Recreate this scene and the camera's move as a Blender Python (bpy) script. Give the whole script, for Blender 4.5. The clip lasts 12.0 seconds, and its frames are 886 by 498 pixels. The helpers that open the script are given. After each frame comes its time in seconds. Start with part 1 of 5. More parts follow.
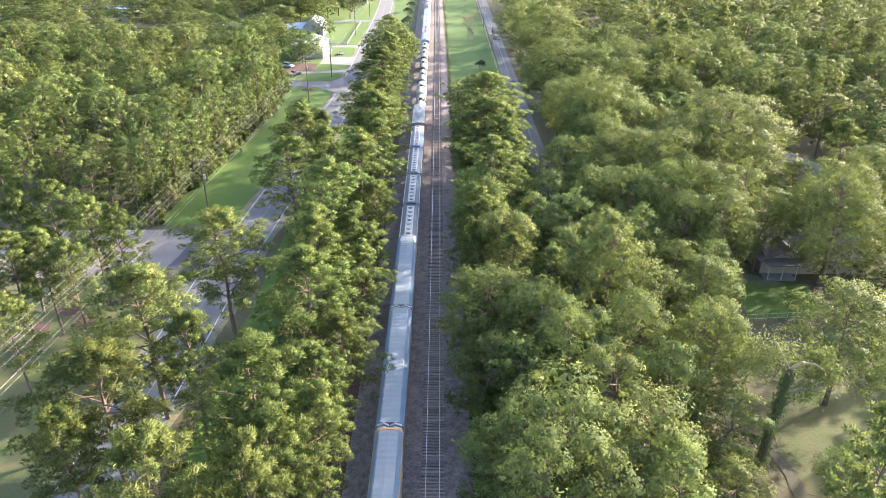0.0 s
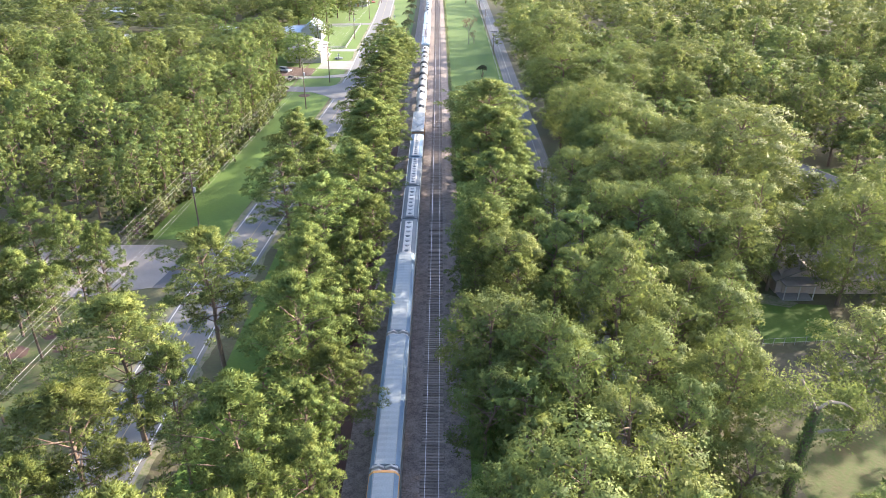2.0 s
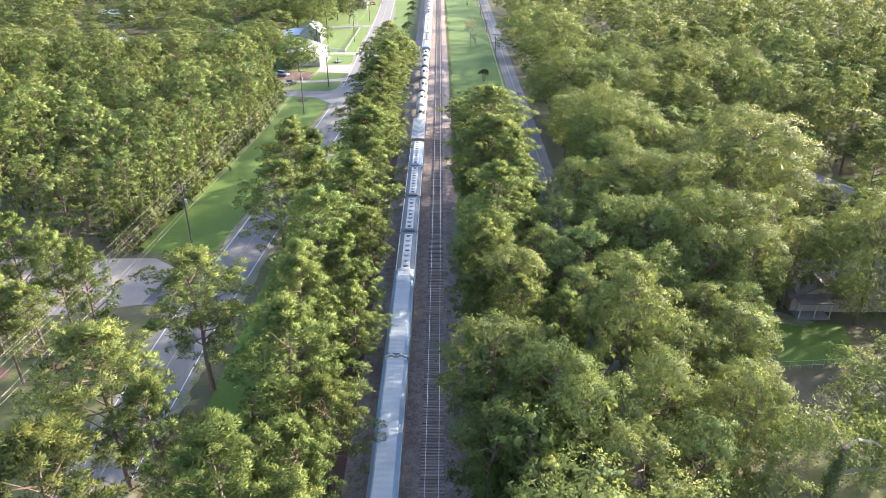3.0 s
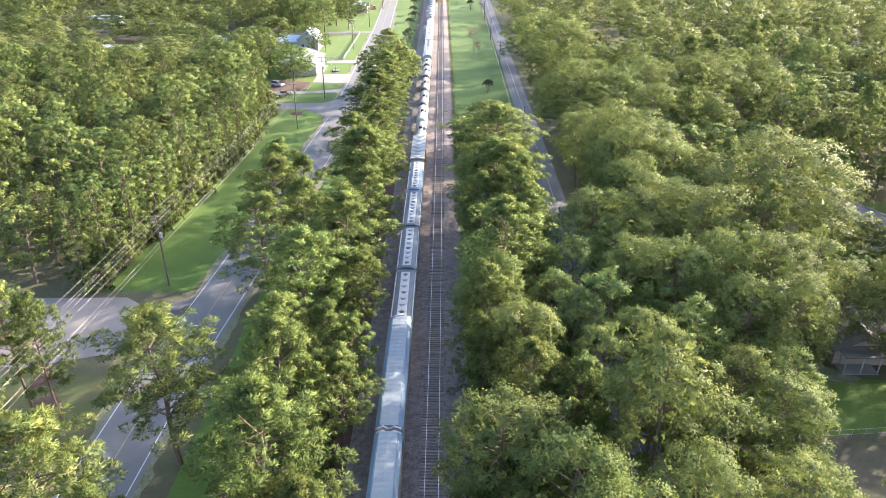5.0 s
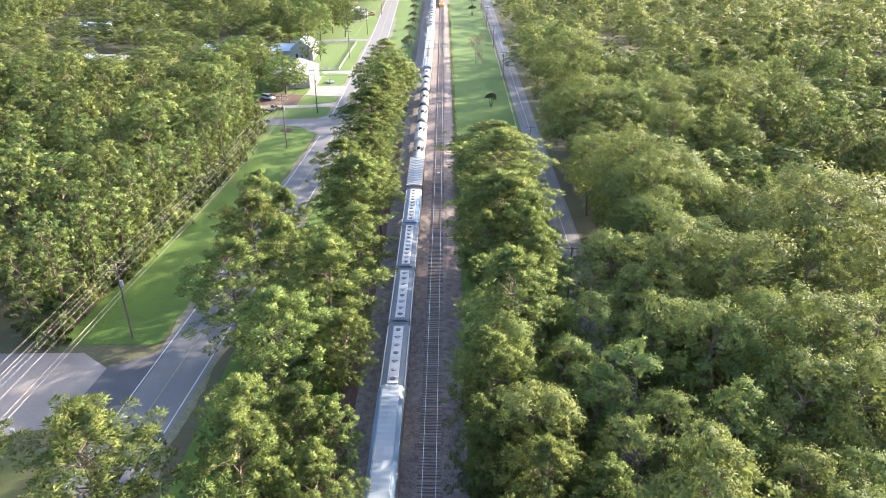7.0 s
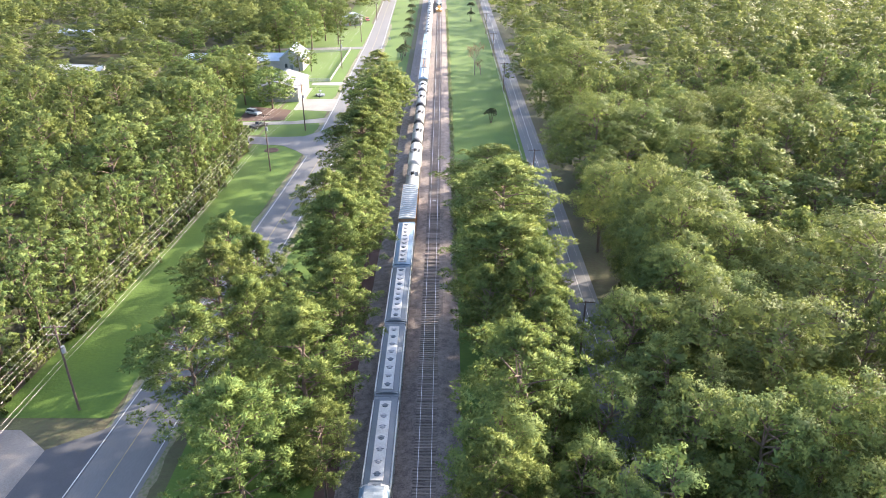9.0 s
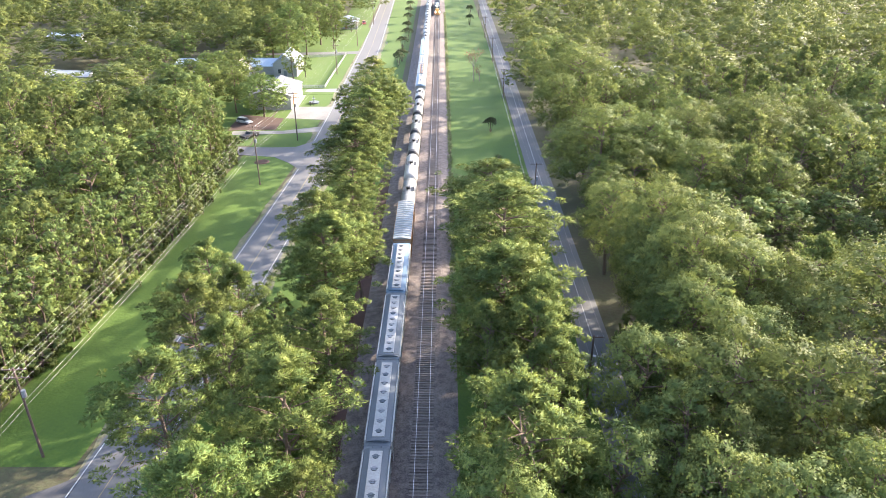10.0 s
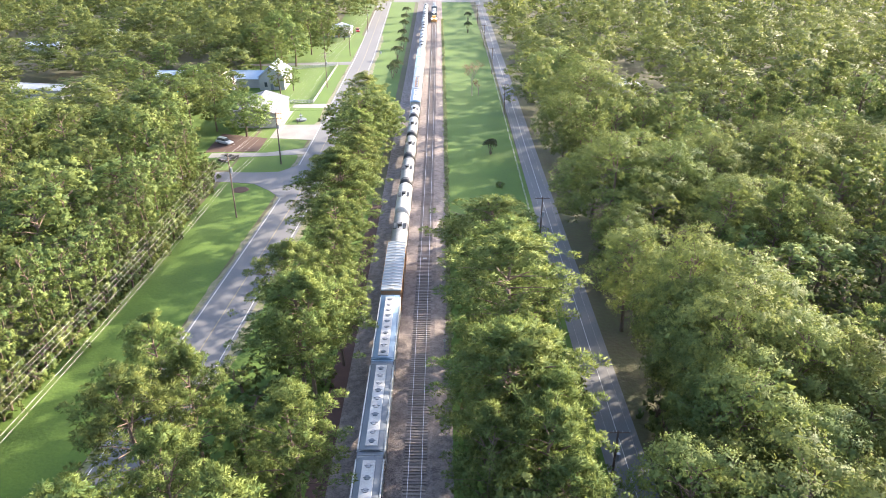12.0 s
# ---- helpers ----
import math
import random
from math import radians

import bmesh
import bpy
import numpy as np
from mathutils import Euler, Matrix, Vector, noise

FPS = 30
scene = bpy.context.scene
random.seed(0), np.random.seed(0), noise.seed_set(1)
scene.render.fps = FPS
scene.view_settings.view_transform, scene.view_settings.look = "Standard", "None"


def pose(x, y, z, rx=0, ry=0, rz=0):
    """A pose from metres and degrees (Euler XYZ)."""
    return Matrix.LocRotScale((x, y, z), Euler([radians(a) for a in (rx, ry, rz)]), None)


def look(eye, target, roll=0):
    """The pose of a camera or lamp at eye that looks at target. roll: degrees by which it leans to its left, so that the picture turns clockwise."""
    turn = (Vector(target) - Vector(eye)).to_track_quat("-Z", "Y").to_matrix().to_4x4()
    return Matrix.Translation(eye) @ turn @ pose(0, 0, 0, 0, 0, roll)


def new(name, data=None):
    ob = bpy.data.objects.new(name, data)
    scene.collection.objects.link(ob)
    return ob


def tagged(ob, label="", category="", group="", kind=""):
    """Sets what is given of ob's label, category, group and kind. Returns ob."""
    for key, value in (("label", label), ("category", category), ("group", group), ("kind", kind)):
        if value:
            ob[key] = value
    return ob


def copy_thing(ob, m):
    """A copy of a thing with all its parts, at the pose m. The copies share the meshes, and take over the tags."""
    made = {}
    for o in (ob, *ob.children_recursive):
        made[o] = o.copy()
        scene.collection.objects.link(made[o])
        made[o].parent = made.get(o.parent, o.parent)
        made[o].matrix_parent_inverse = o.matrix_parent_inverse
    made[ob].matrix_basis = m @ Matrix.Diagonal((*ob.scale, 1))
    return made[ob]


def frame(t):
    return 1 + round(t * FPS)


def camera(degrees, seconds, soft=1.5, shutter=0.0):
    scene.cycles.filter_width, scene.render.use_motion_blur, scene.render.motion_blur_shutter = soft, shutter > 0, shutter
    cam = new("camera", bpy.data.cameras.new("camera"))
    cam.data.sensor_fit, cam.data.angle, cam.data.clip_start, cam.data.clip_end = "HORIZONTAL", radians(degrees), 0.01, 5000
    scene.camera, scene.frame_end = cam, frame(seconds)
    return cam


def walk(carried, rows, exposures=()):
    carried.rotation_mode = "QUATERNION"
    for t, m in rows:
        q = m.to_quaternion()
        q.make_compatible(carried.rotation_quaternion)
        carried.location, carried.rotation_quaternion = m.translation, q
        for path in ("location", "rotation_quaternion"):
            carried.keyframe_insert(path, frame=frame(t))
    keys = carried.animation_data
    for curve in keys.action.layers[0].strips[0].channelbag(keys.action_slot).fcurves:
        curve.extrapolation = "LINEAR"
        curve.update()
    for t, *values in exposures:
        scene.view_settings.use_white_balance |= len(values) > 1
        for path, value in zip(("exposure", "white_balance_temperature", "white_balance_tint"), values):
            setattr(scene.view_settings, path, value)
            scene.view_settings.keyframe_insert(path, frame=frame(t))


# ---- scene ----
cam = camera(65.0, 12.0, 0.75)
METRES, EYE, TILT, LEAN, TURN = 73.4, 57.7, -27.3, 0.0, 0.0
ROWS = [
    (0.0, 0.0000, 0.0000, 0.0000, 0.000, 0.000, -0.000),
    (0.5, 0.0005, 0.0117, 0.0064, 0.000, 0.027, 0.010),
    (1.0, 0.0011, 0.0278, 0.0147, 0.018, 0.036, -0.000),
    (1.5, 0.0016, 0.0482, 0.0255, 0.045, 0.036, -0.010),
    (2.0, 0.0022, 0.0732, 0.0386, 0.072, 0.054, -0.020),
    (2.5, 0.0028, 0.1022, 0.0540, 0.126, 0.063, -0.040),
    (3.0, 0.0034, 0.1350, 0.0712, 0.163, 0.090, -0.070),
    (5.0, 0.0068, 0.2909, 0.1548, 0.388, 0.144, -0.140),
    (5.5, 0.0082, 0.3341, 0.1775, 0.452, 0.172, -0.160),
    (6.0, 0.0095, 0.3781, 0.2007, 0.488, 0.208, -0.160),
    (6.5, 0.0110, 0.4228, 0.2245, 0.533, 0.226, -0.170),
    (7.0, 0.0125, 0.4682, 0.2486, 0.533, 0.253, -0.170),
    (9.0, 0.0179, 0.6540, 0.3476, 0.433, 0.316, -0.110),
    (9.5, 0.0194, 0.7019, 0.3731, 0.379, 0.334, -0.100),
    (10.0, 0.0208, 0.7510, 0.3994, 0.325, 0.361, -0.100),
    (10.5, 0.0224, 0.8010, 0.4258, 0.298, 0.397, -0.090),
    (11.0, 0.0239, 0.8514, 0.4527, 0.244, 0.424, -0.090),
    (11.5, 0.0253, 0.9024, 0.4800, 0.181, 0.461, -0.100),
    (12.0, 0.0263, 0.9536, 0.5075, 0.172, 0.479, -0.120),
]
walk(cam, [(t, pose(0, 0, EYE, TILT, LEAN, TURN) @ pose(METRES * x, METRES * y, METRES * z, 90 + pitch, roll, yaw)) for t, x, y, z, yaw, pitch, roll in ROWS], [(0.0, 2.45, 6200, 16), (12.0, 2.45, 6200, 16)])

# ---- light ----
SUN_AZ, SUN_EL = 31.0, 21.0          # degrees from +x towards +y, and above the horizon
world = bpy.data.worlds.new("sky")
scene.world = world
world.use_nodes = True
wn = world.node_tree
sky = wn.nodes.new("ShaderNodeTexSky")
sky.sky_type = "NISHITA"
sky.sun_disc = False
sky.sun_elevation = radians(SUN_EL)
sky.sun_rotation = radians(90 - SUN_AZ)
sky.dust_density = 2.5
sky.air_density = 1.0
wn.links.new(sky.outputs["Color"], wn.nodes["Background"].inputs["Color"])
wn.nodes["Background"].inputs["Strength"].default_value = 0.15
sun_data = bpy.data.lights.new("sun", "SUN")
sun_data.energy, sun_data.angle, sun_data.color = 4.2, radians(1.0), (1.0, 0.87, 0.66)
sun = new("sun", sun_data)
sd = Vector((math.cos(radians(SUN_EL)) * math.cos(radians(SUN_AZ)), math.cos(radians(SUN_EL)) * math.sin(radians(SUN_AZ)), math.sin(radians(SUN_EL))))
sun.matrix_world = look(sd * 300, (0, 0, 0))

# ---- materials ----


def nodes_of(name):
    m = bpy.data.materials.new(name)
    m.use_nodes = True
    t = m.node_tree
    return m, t, t.nodes["Principled BSDF"]


def surface(name, col, col2=None, rough=0.8, scale=1.0, fine=12.0, metal=0.0, bump=0.2, dist=0.02, vary=0.0, amount=0.6, stretch=(1, 1, 1)):
    """Two colours mixed by a coarse and a fine noise in metres, with relief."""
    m, t, p = nodes_of(name)
    col2 = col2 or tuple(c * 0.6 for c in col)
    tc = t.nodes.new("ShaderNodeTexCoord")
    mp = t.nodes.new("ShaderNodeMapping")
    mp.inputs["Scale"].default_value = stretch
    t.links.new(tc.outputs["Object"], mp.inputs["Vector"])
    n1 = t.nodes.new("ShaderNodeTexNoise")
    n1.inputs["Scale"].default_value, n1.inputs["Detail"].default_value = scale, 6
    n2 = t.nodes.new("ShaderNodeTexNoise")
    n2.inputs["Scale"].default_value, n2.inputs["Detail"].default_value = fine, 4
    for n in (n1, n2):
        t.links.new(mp.outputs["Vector"], n.inputs["Vector"])
    add = t.nodes.new("ShaderNodeMath")
    add.operation = "MULTIPLY_ADD"
    add.inputs[1].default_value = 0.5
    half = t.nodes.new("ShaderNodeMath")
    half.operation = "MULTIPLY"
    half.inputs[1].default_value = 0.5
    t.links.new(n2.outputs["Fac"], half.inputs[0])
    t.links.new(n1.outputs["Fac"], add.inputs[0])
    t.links.new(half.outputs[0], add.inputs[2])
    mr = t.nodes.new("ShaderNodeMapRange")
    mr.inputs["From Min"].default_value, mr.inputs["From Max"].default_value = 0.5 - 0.22 / max(amount, 0.05) * 0.6, 0.5 + 0.22 / max(amount, 0.05) * 0.6
    t.links.new(add.outputs[0], mr.inputs["Value"])
    mix = t.nodes.new("ShaderNodeMix")
    mix.data_type = "RGBA"
    mix.inputs["A"].default_value, mix.inputs["B"].default_value = (*col2, 1), (*col, 1)
    t.links.new(mr.outputs["Result"], mix.inputs["Factor"])
    out = mix.outputs["Result"]
    if vary:
        oi = t.nodes.new("ShaderNodeObjectInfo")
        v = t.nodes.new("ShaderNodeMapRange")
        v.inputs["To Min"].default_value, v.inputs["To Max"].default_value = 1 - vary, 1 + vary
        t.links.new(oi.outputs["Random"], v.inputs["Value"])
        hs = t.nodes.new("ShaderNodeHueSaturation")
        t.links.new(v.outputs["Result"], hs.inputs["Value"])
        t.links.new(out, hs.inputs["Color"])
        out = hs.outputs["Color"]
    t.links.new(out, p.inputs["Base Color"])
    p.inputs["Roughness"].default_value, p.inputs["Metallic"].default_value = rough, metal
    if bump:
        b = t.nodes.new("ShaderNodeBump")
        b.inputs["Strength"].default_value, b.inputs["Distance"].default_value = bump, dist
        t.links.new(n2.outputs["Fac"], b.inputs["Height"])
        t.links.new(b.outputs["Normal"], p.inputs["Normal"])
    return m


def foliage(name, col, col2, through_col, share=0.35, scale=0.55):
    """Leaves: colour drifts from bough to bough and tree to tree, a little from leaf to leaf; light passes through."""
    m, t, p = nodes_of(name)
    g = t.nodes.new("ShaderNodeNewGeometry")
    oi = t.nodes.new("ShaderNodeObjectInfo")
    tc = t.nodes.new("ShaderNodeTexCoord")
    ns = t.nodes.new("ShaderNodeTexNoise")
    ns.inputs["Scale"].default_value, ns.inputs["Detail"].default_value = scale, 3
    t.links.new(tc.outputs["Object"], ns.inputs["Vector"])
    spread = t.nodes.new("ShaderNodeMapRange")
    spread.inputs["From Min"].default_value, spread.inputs["From Max"].default_value = 0.36, 0.64
    t.links.new(ns.outputs["Fac"], spread.inputs["Value"])
    blend = t.nodes.new("ShaderNodeMath")
    blend.operation = "MULTIPLY_ADD"
    blend.inputs[1].default_value = 0.26
    leaf = t.nodes.new("ShaderNodeMath")
    leaf.operation = "MULTIPLY"
    leaf.inputs[1].default_value = 0.74
    t.links.new(spread.outputs["Result"], leaf.inputs[0])
    t.links.new(g.outputs["Random Per Island"], blend.inputs[0])
    t.links.new(leaf.outputs[0], blend.inputs[2])
    mix = t.nodes.new("ShaderNodeMix")
    mix.data_type = "RGBA"
    mix.inputs["A"].default_value, mix.inputs["B"].default_value = (*col, 1), (*col2, 1)
    t.links.new(blend.outputs[0], mix.inputs["Factor"])
    hs = t.nodes.new("ShaderNodeHueSaturation")
    v = t.nodes.new("ShaderNodeMapRange")
    v.inputs["To Min"].default_value, v.inputs["To Max"].default_value = 0.66, 1.30
    t.links.new(oi.outputs["Random"], v.inputs["Value"])
    wn2 = t.nodes.new("ShaderNodeTexWhiteNoise")
    wn2.noise_dimensions = "1D"
    t.links.new(oi.outputs["Random"], wn2.inputs["W"])
    hu = t.nodes.new("ShaderNodeMapRange")
    hu.inputs["To Min"].default_value, hu.inputs["To Max"].default_value = 0.482, 0.520
    t.links.new(wn2.outputs["Value"], hu.inputs["Value"])
    t.links.new(hu.outputs["Result"], hs.inputs["Hue"])
    t.links.new(v.outputs["Result"], hs.inputs["Value"])
    t.links.new(mix.outputs["Result"], hs.inputs["Color"])
    t.links.new(hs.outputs["Color"], p.inputs["Base Color"])
    p.inputs["Roughness"].default_value = 0.6
    p.inputs["Specular IOR Level"].default_value = 0.08
    tr = t.nodes.new("ShaderNodeBsdfTranslucent")
    hs2 = t.nodes.new("ShaderNodeMix")
    hs2.data_type = "RGBA"
    hs2.inputs["Factor"].default_value = 0.6
    hs2.inputs["B"].default_value = (*through_col, 1)
    t.links.new(hs.outputs["Color"], hs2.inputs["A"])
    t.links.new(hs2.outputs["Result"], tr.inputs["Color"])
    ms = t.nodes.new("ShaderNodeMixShader")
    ms.inputs["Fac"].default_value = share
    t.links.new(p.outputs["BSDF"], ms.inputs[1])
    t.links.new(tr.outputs["BSDF"], ms.inputs[2])
    t.links.new(ms.outputs["Shader"], t.nodes["Material Output"].inputs["Surface"])
    return m


PINE = foliage("pine_needles", (0.050, 0.088, 0.032), (0.180, 0.210, 0.062), (0.24, 0.29, 0.075), 0.30, 0.8)
OAK = foliage("broad_leaves", (0.046, 0.078, 0.031), (0.172, 0.206, 0.060), (0.26, 0.30, 0.08), 0.32)
FARLEAF = foliage("far_leaves", (0.044, 0.078, 0.032), (0.178, 0.206, 0.062), (0.26, 0.30, 0.08), 0.32, 0.085)
VINE = foliage("vine_leaves", (0.042, 0.078, 0.032), (0.165, 0.196, 0.060), (0.25, 0.29, 0.075), 0.30)
DARKLEAF = foliage("shrub_leaves", (0.035, 0.050, 0.022), (0.07, 0.075, 0.03), (0.10, 0.11, 0.03), 0.25)
BARK = surface("bark", (0.17, 0.12, 0.085), (0.07, 0.05, 0.04), 0.9, 1.5, 9, bump=0.6, dist=0.05, stretch=(1, 1, 0.25))
DEADWOOD = surface("dead_wood", (0.32, 0.27, 0.21), (0.15, 0.12, 0.09), 0.85, 2, 10, stretch=(1, 1, 0.3))
SOIL = surface("forest_floor", (0.075, 0.085, 0.032), (0.065, 0.048, 0.03), 0.95, 0.12, 1.6, bump=0.6, dist=0.15)
LAWN = surface("lawn", (0.074, 0.130, 0.010), (0.050, 0.092, 0.009), 0.9, 0.09, 2.2, bump=0.5, dist=0.08, amount=0.8)
DRYLAWN = surface("worn_lawn", (0.050, 0.080, 0.014), (0.090, 0.076, 0.036), 0.95, 0.32, 2.4, bump=0.5, dist=0.08, amount=0.9)
SAND = surface("sandy_verge", (0.19, 0.165, 0.12), (0.085, 0.105, 0.032), 0.95, 0.7, 3.0, amount=1.1)
BARESOIL = surface("bare_soil", (0.085, 0.07, 0.052), (0.05, 0.054, 0.026), 0.95, 0.35, 3.0, amount=0.9)
MULCH = surface("pine_straw", (0.085, 0.045, 0.034), (0.05, 0.03, 0.024), 0.95, 0.8, 6, bump=0.5)
ASPHALT = surface("asphalt", (0.140, 0.138, 0.138), (0.105, 0.103, 0.104), 0.82, 0.25, 8, bump=0.15, stretch=(1, 0.25, 1))
NEWASPH = surface("fresh_asphalt", (0.075, 0.075, 0.08), (0.055, 0.055, 0.06), 0.85, 0.4, 8)
CONCRETE = surface("concrete", (0.235, 0.225, 0.21), (0.165, 0.157, 0.145), 0.9, 0.22, 5, bump=0.15, amount=0.9)
GRAVEL = surface("pale_gravel", (0.23, 0.205, 0.18), (0.16, 0.137, 0.12), 0.95, 0.18, 6, bump=0.3, amount=0.9)
BALLAST = surface("ballast", (0.225, 0.185, 0.164), (0.102, 0.083, 0.073), 0.95, 1.2, 5.5, bump=0.9, dist=0.09, amount=1.2)
TIE = surface("tie_wood", (0.26, 0.215, 0.185), (0.13, 0.105, 0.09), 0.9, 1.5, 9, vary=0.3, stretch=(0.4, 1, 1))
RAIL = surface("rail_steel", (0.56, 0.52, 0.50), (0.42, 0.38, 0.36), 0.42, 1, 15, metal=0.9, bump=0)
RAILSIDE = surface("rusty_rail", (0.15, 0.085, 0.055), (0.09, 0.05, 0.035), 0.85, 2, 15)
WHITELINE = surface("road_paint_white", (0.55, 0.55, 0.53), (0.30, 0.30, 0.29), 0.7, 0.6, 6, bump=0, amount=0.7)
YELLOWLINE = surface("road_paint_yellow", (0.34, 0.26, 0.11), (0.18, 0.16, 0.12), 0.7, 0.6, 6, bump=0, amount=0.7)
STEEL = surface("galvanised_roof", (0.25, 0.285, 0.305), (0.19, 0.22, 0.24), 0.7, 0.5, 6, metal=0.1, bump=0.05, amount=0.8)
STEELBLUE = surface("blue_grey_paint", (0.16, 0.24, 0.32), (0.12, 0.18, 0.25), 0.45, 0.6, 7, bump=0.05, amount=0.9)
CARGREY = surface("railcar_grey", (0.26, 0.265, 0.26), (0.17, 0.165, 0.155), 0.5, 0.5, 7, bump=0.05, amount=1.0)
GREYROOF = surface("weathered_grey_roof", (0.20, 0.205, 0.21), (0.15, 0.15, 0.155), 0.6, 0.4, 5, metal=0.1, bump=0.05)
CARDARK = surface("railcar_slate", (0.145, 0.165, 0.185), (0.10, 0.115, 0.13), 0.55, 0.5, 7, bump=0.05)
CARWHITE = surface("railcar_white", (0.46, 0.46, 0.445), (0.32, 0.305, 0.28), 0.45, 0.45, 6, bump=0.05, amount=0.9)
CARBLACK = surface("railcar_black", (0.025, 0.025, 0.027), (0.04, 0.036, 0.034), 0.5, 0.7, 7)
CARRUST = surface("boxcar_brown", (0.33, 0.19, 0.09), (0.22, 0.11, 0.06), 0.65, 0.6, 7)
CARMINT = surface("railcar_mint", (0.50, 0.60, 0.58), (0.40, 0.48, 0.46), 0.5, 0.5, 7)
CARORANGE = surface("orange_stripe_paint", (0.62, 0.33, 0.10), (0.45, 0.22, 0.07), 0.55, 0.7, 7)
POLEWOOD = surface("pole_wood", (0.15, 0.105, 0.08), (0.09, 0.06, 0.05), 0.9, 2, 12, stretch=(1, 1, 0.2))
WIRE = surface("cable_aluminium", (0.40, 0.38, 0.34), (0.32, 0.30, 0.27), 0.4, 2, 5, metal=0.6, bump=0)
INSUL = surface("porcelain", (0.30, 0.30, 0.31), (0.22, 0.22, 0.23), 0.3, 3, 10, bump=0)
SIDING = surface("white_siding", (0.34, 0.34, 0.335), (0.28, 0.275, 0.265), 0.7, 0.5, 4, stretch=(1, 1, 3))
ROOFMETAL = surface("pale_metal_roof", (0.36, 0.43, 0.50), (0.29, 0.35, 0.42), 0.5, 0.4, 5, metal=0.15, bump=0.05)
SHINGLE = surface("grey_shingles", (0.17, 0.155, 0.14), (0.10, 0.09, 0.085), 0.9, 0.8, 6, stretch=(1, 1, 1))
BRICKPALE = surface("pale_brick", (0.40, 0.33, 0.28), (0.27, 0.21, 0.18), 0.85, 0.8, 7)
GLASS, _t, _p = nodes_of("window_glass")
_p.inputs["Base Color"].default_value, _p.inputs["Roughness"].default_value, _p.inputs["Metallic"].default_value = (0.05, 0.06, 0.07, 1), 0.06, 0.0
POOL = surface("pool_cover_blue", (0.05, 0.50, 0.62), (0.03, 0.38, 0.52), 0.25, 1, 6, bump=0.1)
REDPAINT = surface("red_car_paint", (0.35, 0.03, 0.03), (0.28, 0.02, 0.02), 0.3, 1, 6, bump=0)
SILVERPAINT = surface("silver_car_paint", (0.55, 0.57, 0.60), (0.48, 0.50, 0.53), 0.3, 1, 6, bump=0, metal=0.3)
DARKPAINT = surface("dark_car_paint", (0.04, 0.035, 0.035), (0.03, 0.028, 0.03), 0.3, 1, 6, bump=0)
RUBBER = surface("tyre_rubber", (0.02, 0.02, 0.02), (0.03, 0.03, 0.03), 0.85, 3, 10, bump=0)
LAMPGLOW, _t, _p = nodes_of("headlight_glow")
_p.inputs["Emission Color"].default_value, _p.inputs["Emission Strength"].default_value = (1.0, 0.86, 0.62, 1), 25.0

# ---- mesh helpers ----


def box(bm, x0, x1, y0, y1, z0, z1, bevel=0.0):
    r = bmesh.ops.create_cube(bm, size=1.0)
    bmesh.ops.scale(bm, vec=(x1 - x0, y1 - y0, z1 - z0), verts=r["verts"])
    bmesh.ops.translate(bm, vec=((x0 + x1) / 2, (y0 + y1) / 2, (z0 + z1) / 2), verts=r["verts"])
    if bevel:
        es = list({e for v in r["verts"] for e in v.link_edges})
        bmesh.ops.bevel(bm, geom=es, offset=bevel, segments=1, affect="EDGES")
    return bm


def tube(bm, a, b, r0, r1=None, sides=8, caps=True):
    a, b = Vector(a), Vector(b)
    r1 = r0 if r1 is None else r1
    q = (b - a).to_track_quat("Z", "Y").to_matrix()
    rings = []
    for c, r in ((a, r0), (b, r1)):
        rings.append([bm.verts.new(c + q @ Vector((r * math.cos(2 * math.pi * i / sides), r * math.sin(2 * math.pi * i / sides), 0))) for i in range(sides)])
    for i in range(sides):
        j = (i + 1) % sides
        bm.faces.new((rings[0][i], rings[0][j], rings[1][j], rings[1][i]))
    if caps:
        bm.faces.new(rings[1])
        bm.faces.new(rings[0][::-1])
    return bm


def loft(bm, sections, close=True):
    """Skin over equal rings of points."""
    rings = [[bm.verts.new(p) for p in s] for s in sections]
    n = len(rings[0])
    for a, b in zip(rings, rings[1:]):
        for i in range(n):
            j = (i + 1) % n
            bm.faces.new((a[i], a[j], b[j], b[i]))
    if close:
        bm.faces.new(rings[0][::-1])
        bm.faces.new(rings[-1])
    return bm


def part(name, bm, material, parent=None, label="", smooth=False):
    me = bpy.data.meshes.new(name)
    bmesh.ops.recalc_face_normals(bm, faces=bm.faces)
    bm.to_mesh(me)
    bm.free()
    me.materials.append(material)
    if smooth:
        me.polygons.foreach_set("use_smooth", [True] * len(me.polygons))
    ob = new(name, me)
    if parent is not None:
        ob.parent = parent
    if label:
        ob["label"] = label
    return ob


def empty(name, m, label, category, group="", kind=""):
    ob = new(name)
    ob.empty_display_size = 0.3
    ob.matrix_basis = m
    return tagged(ob, label, category, group, kind)


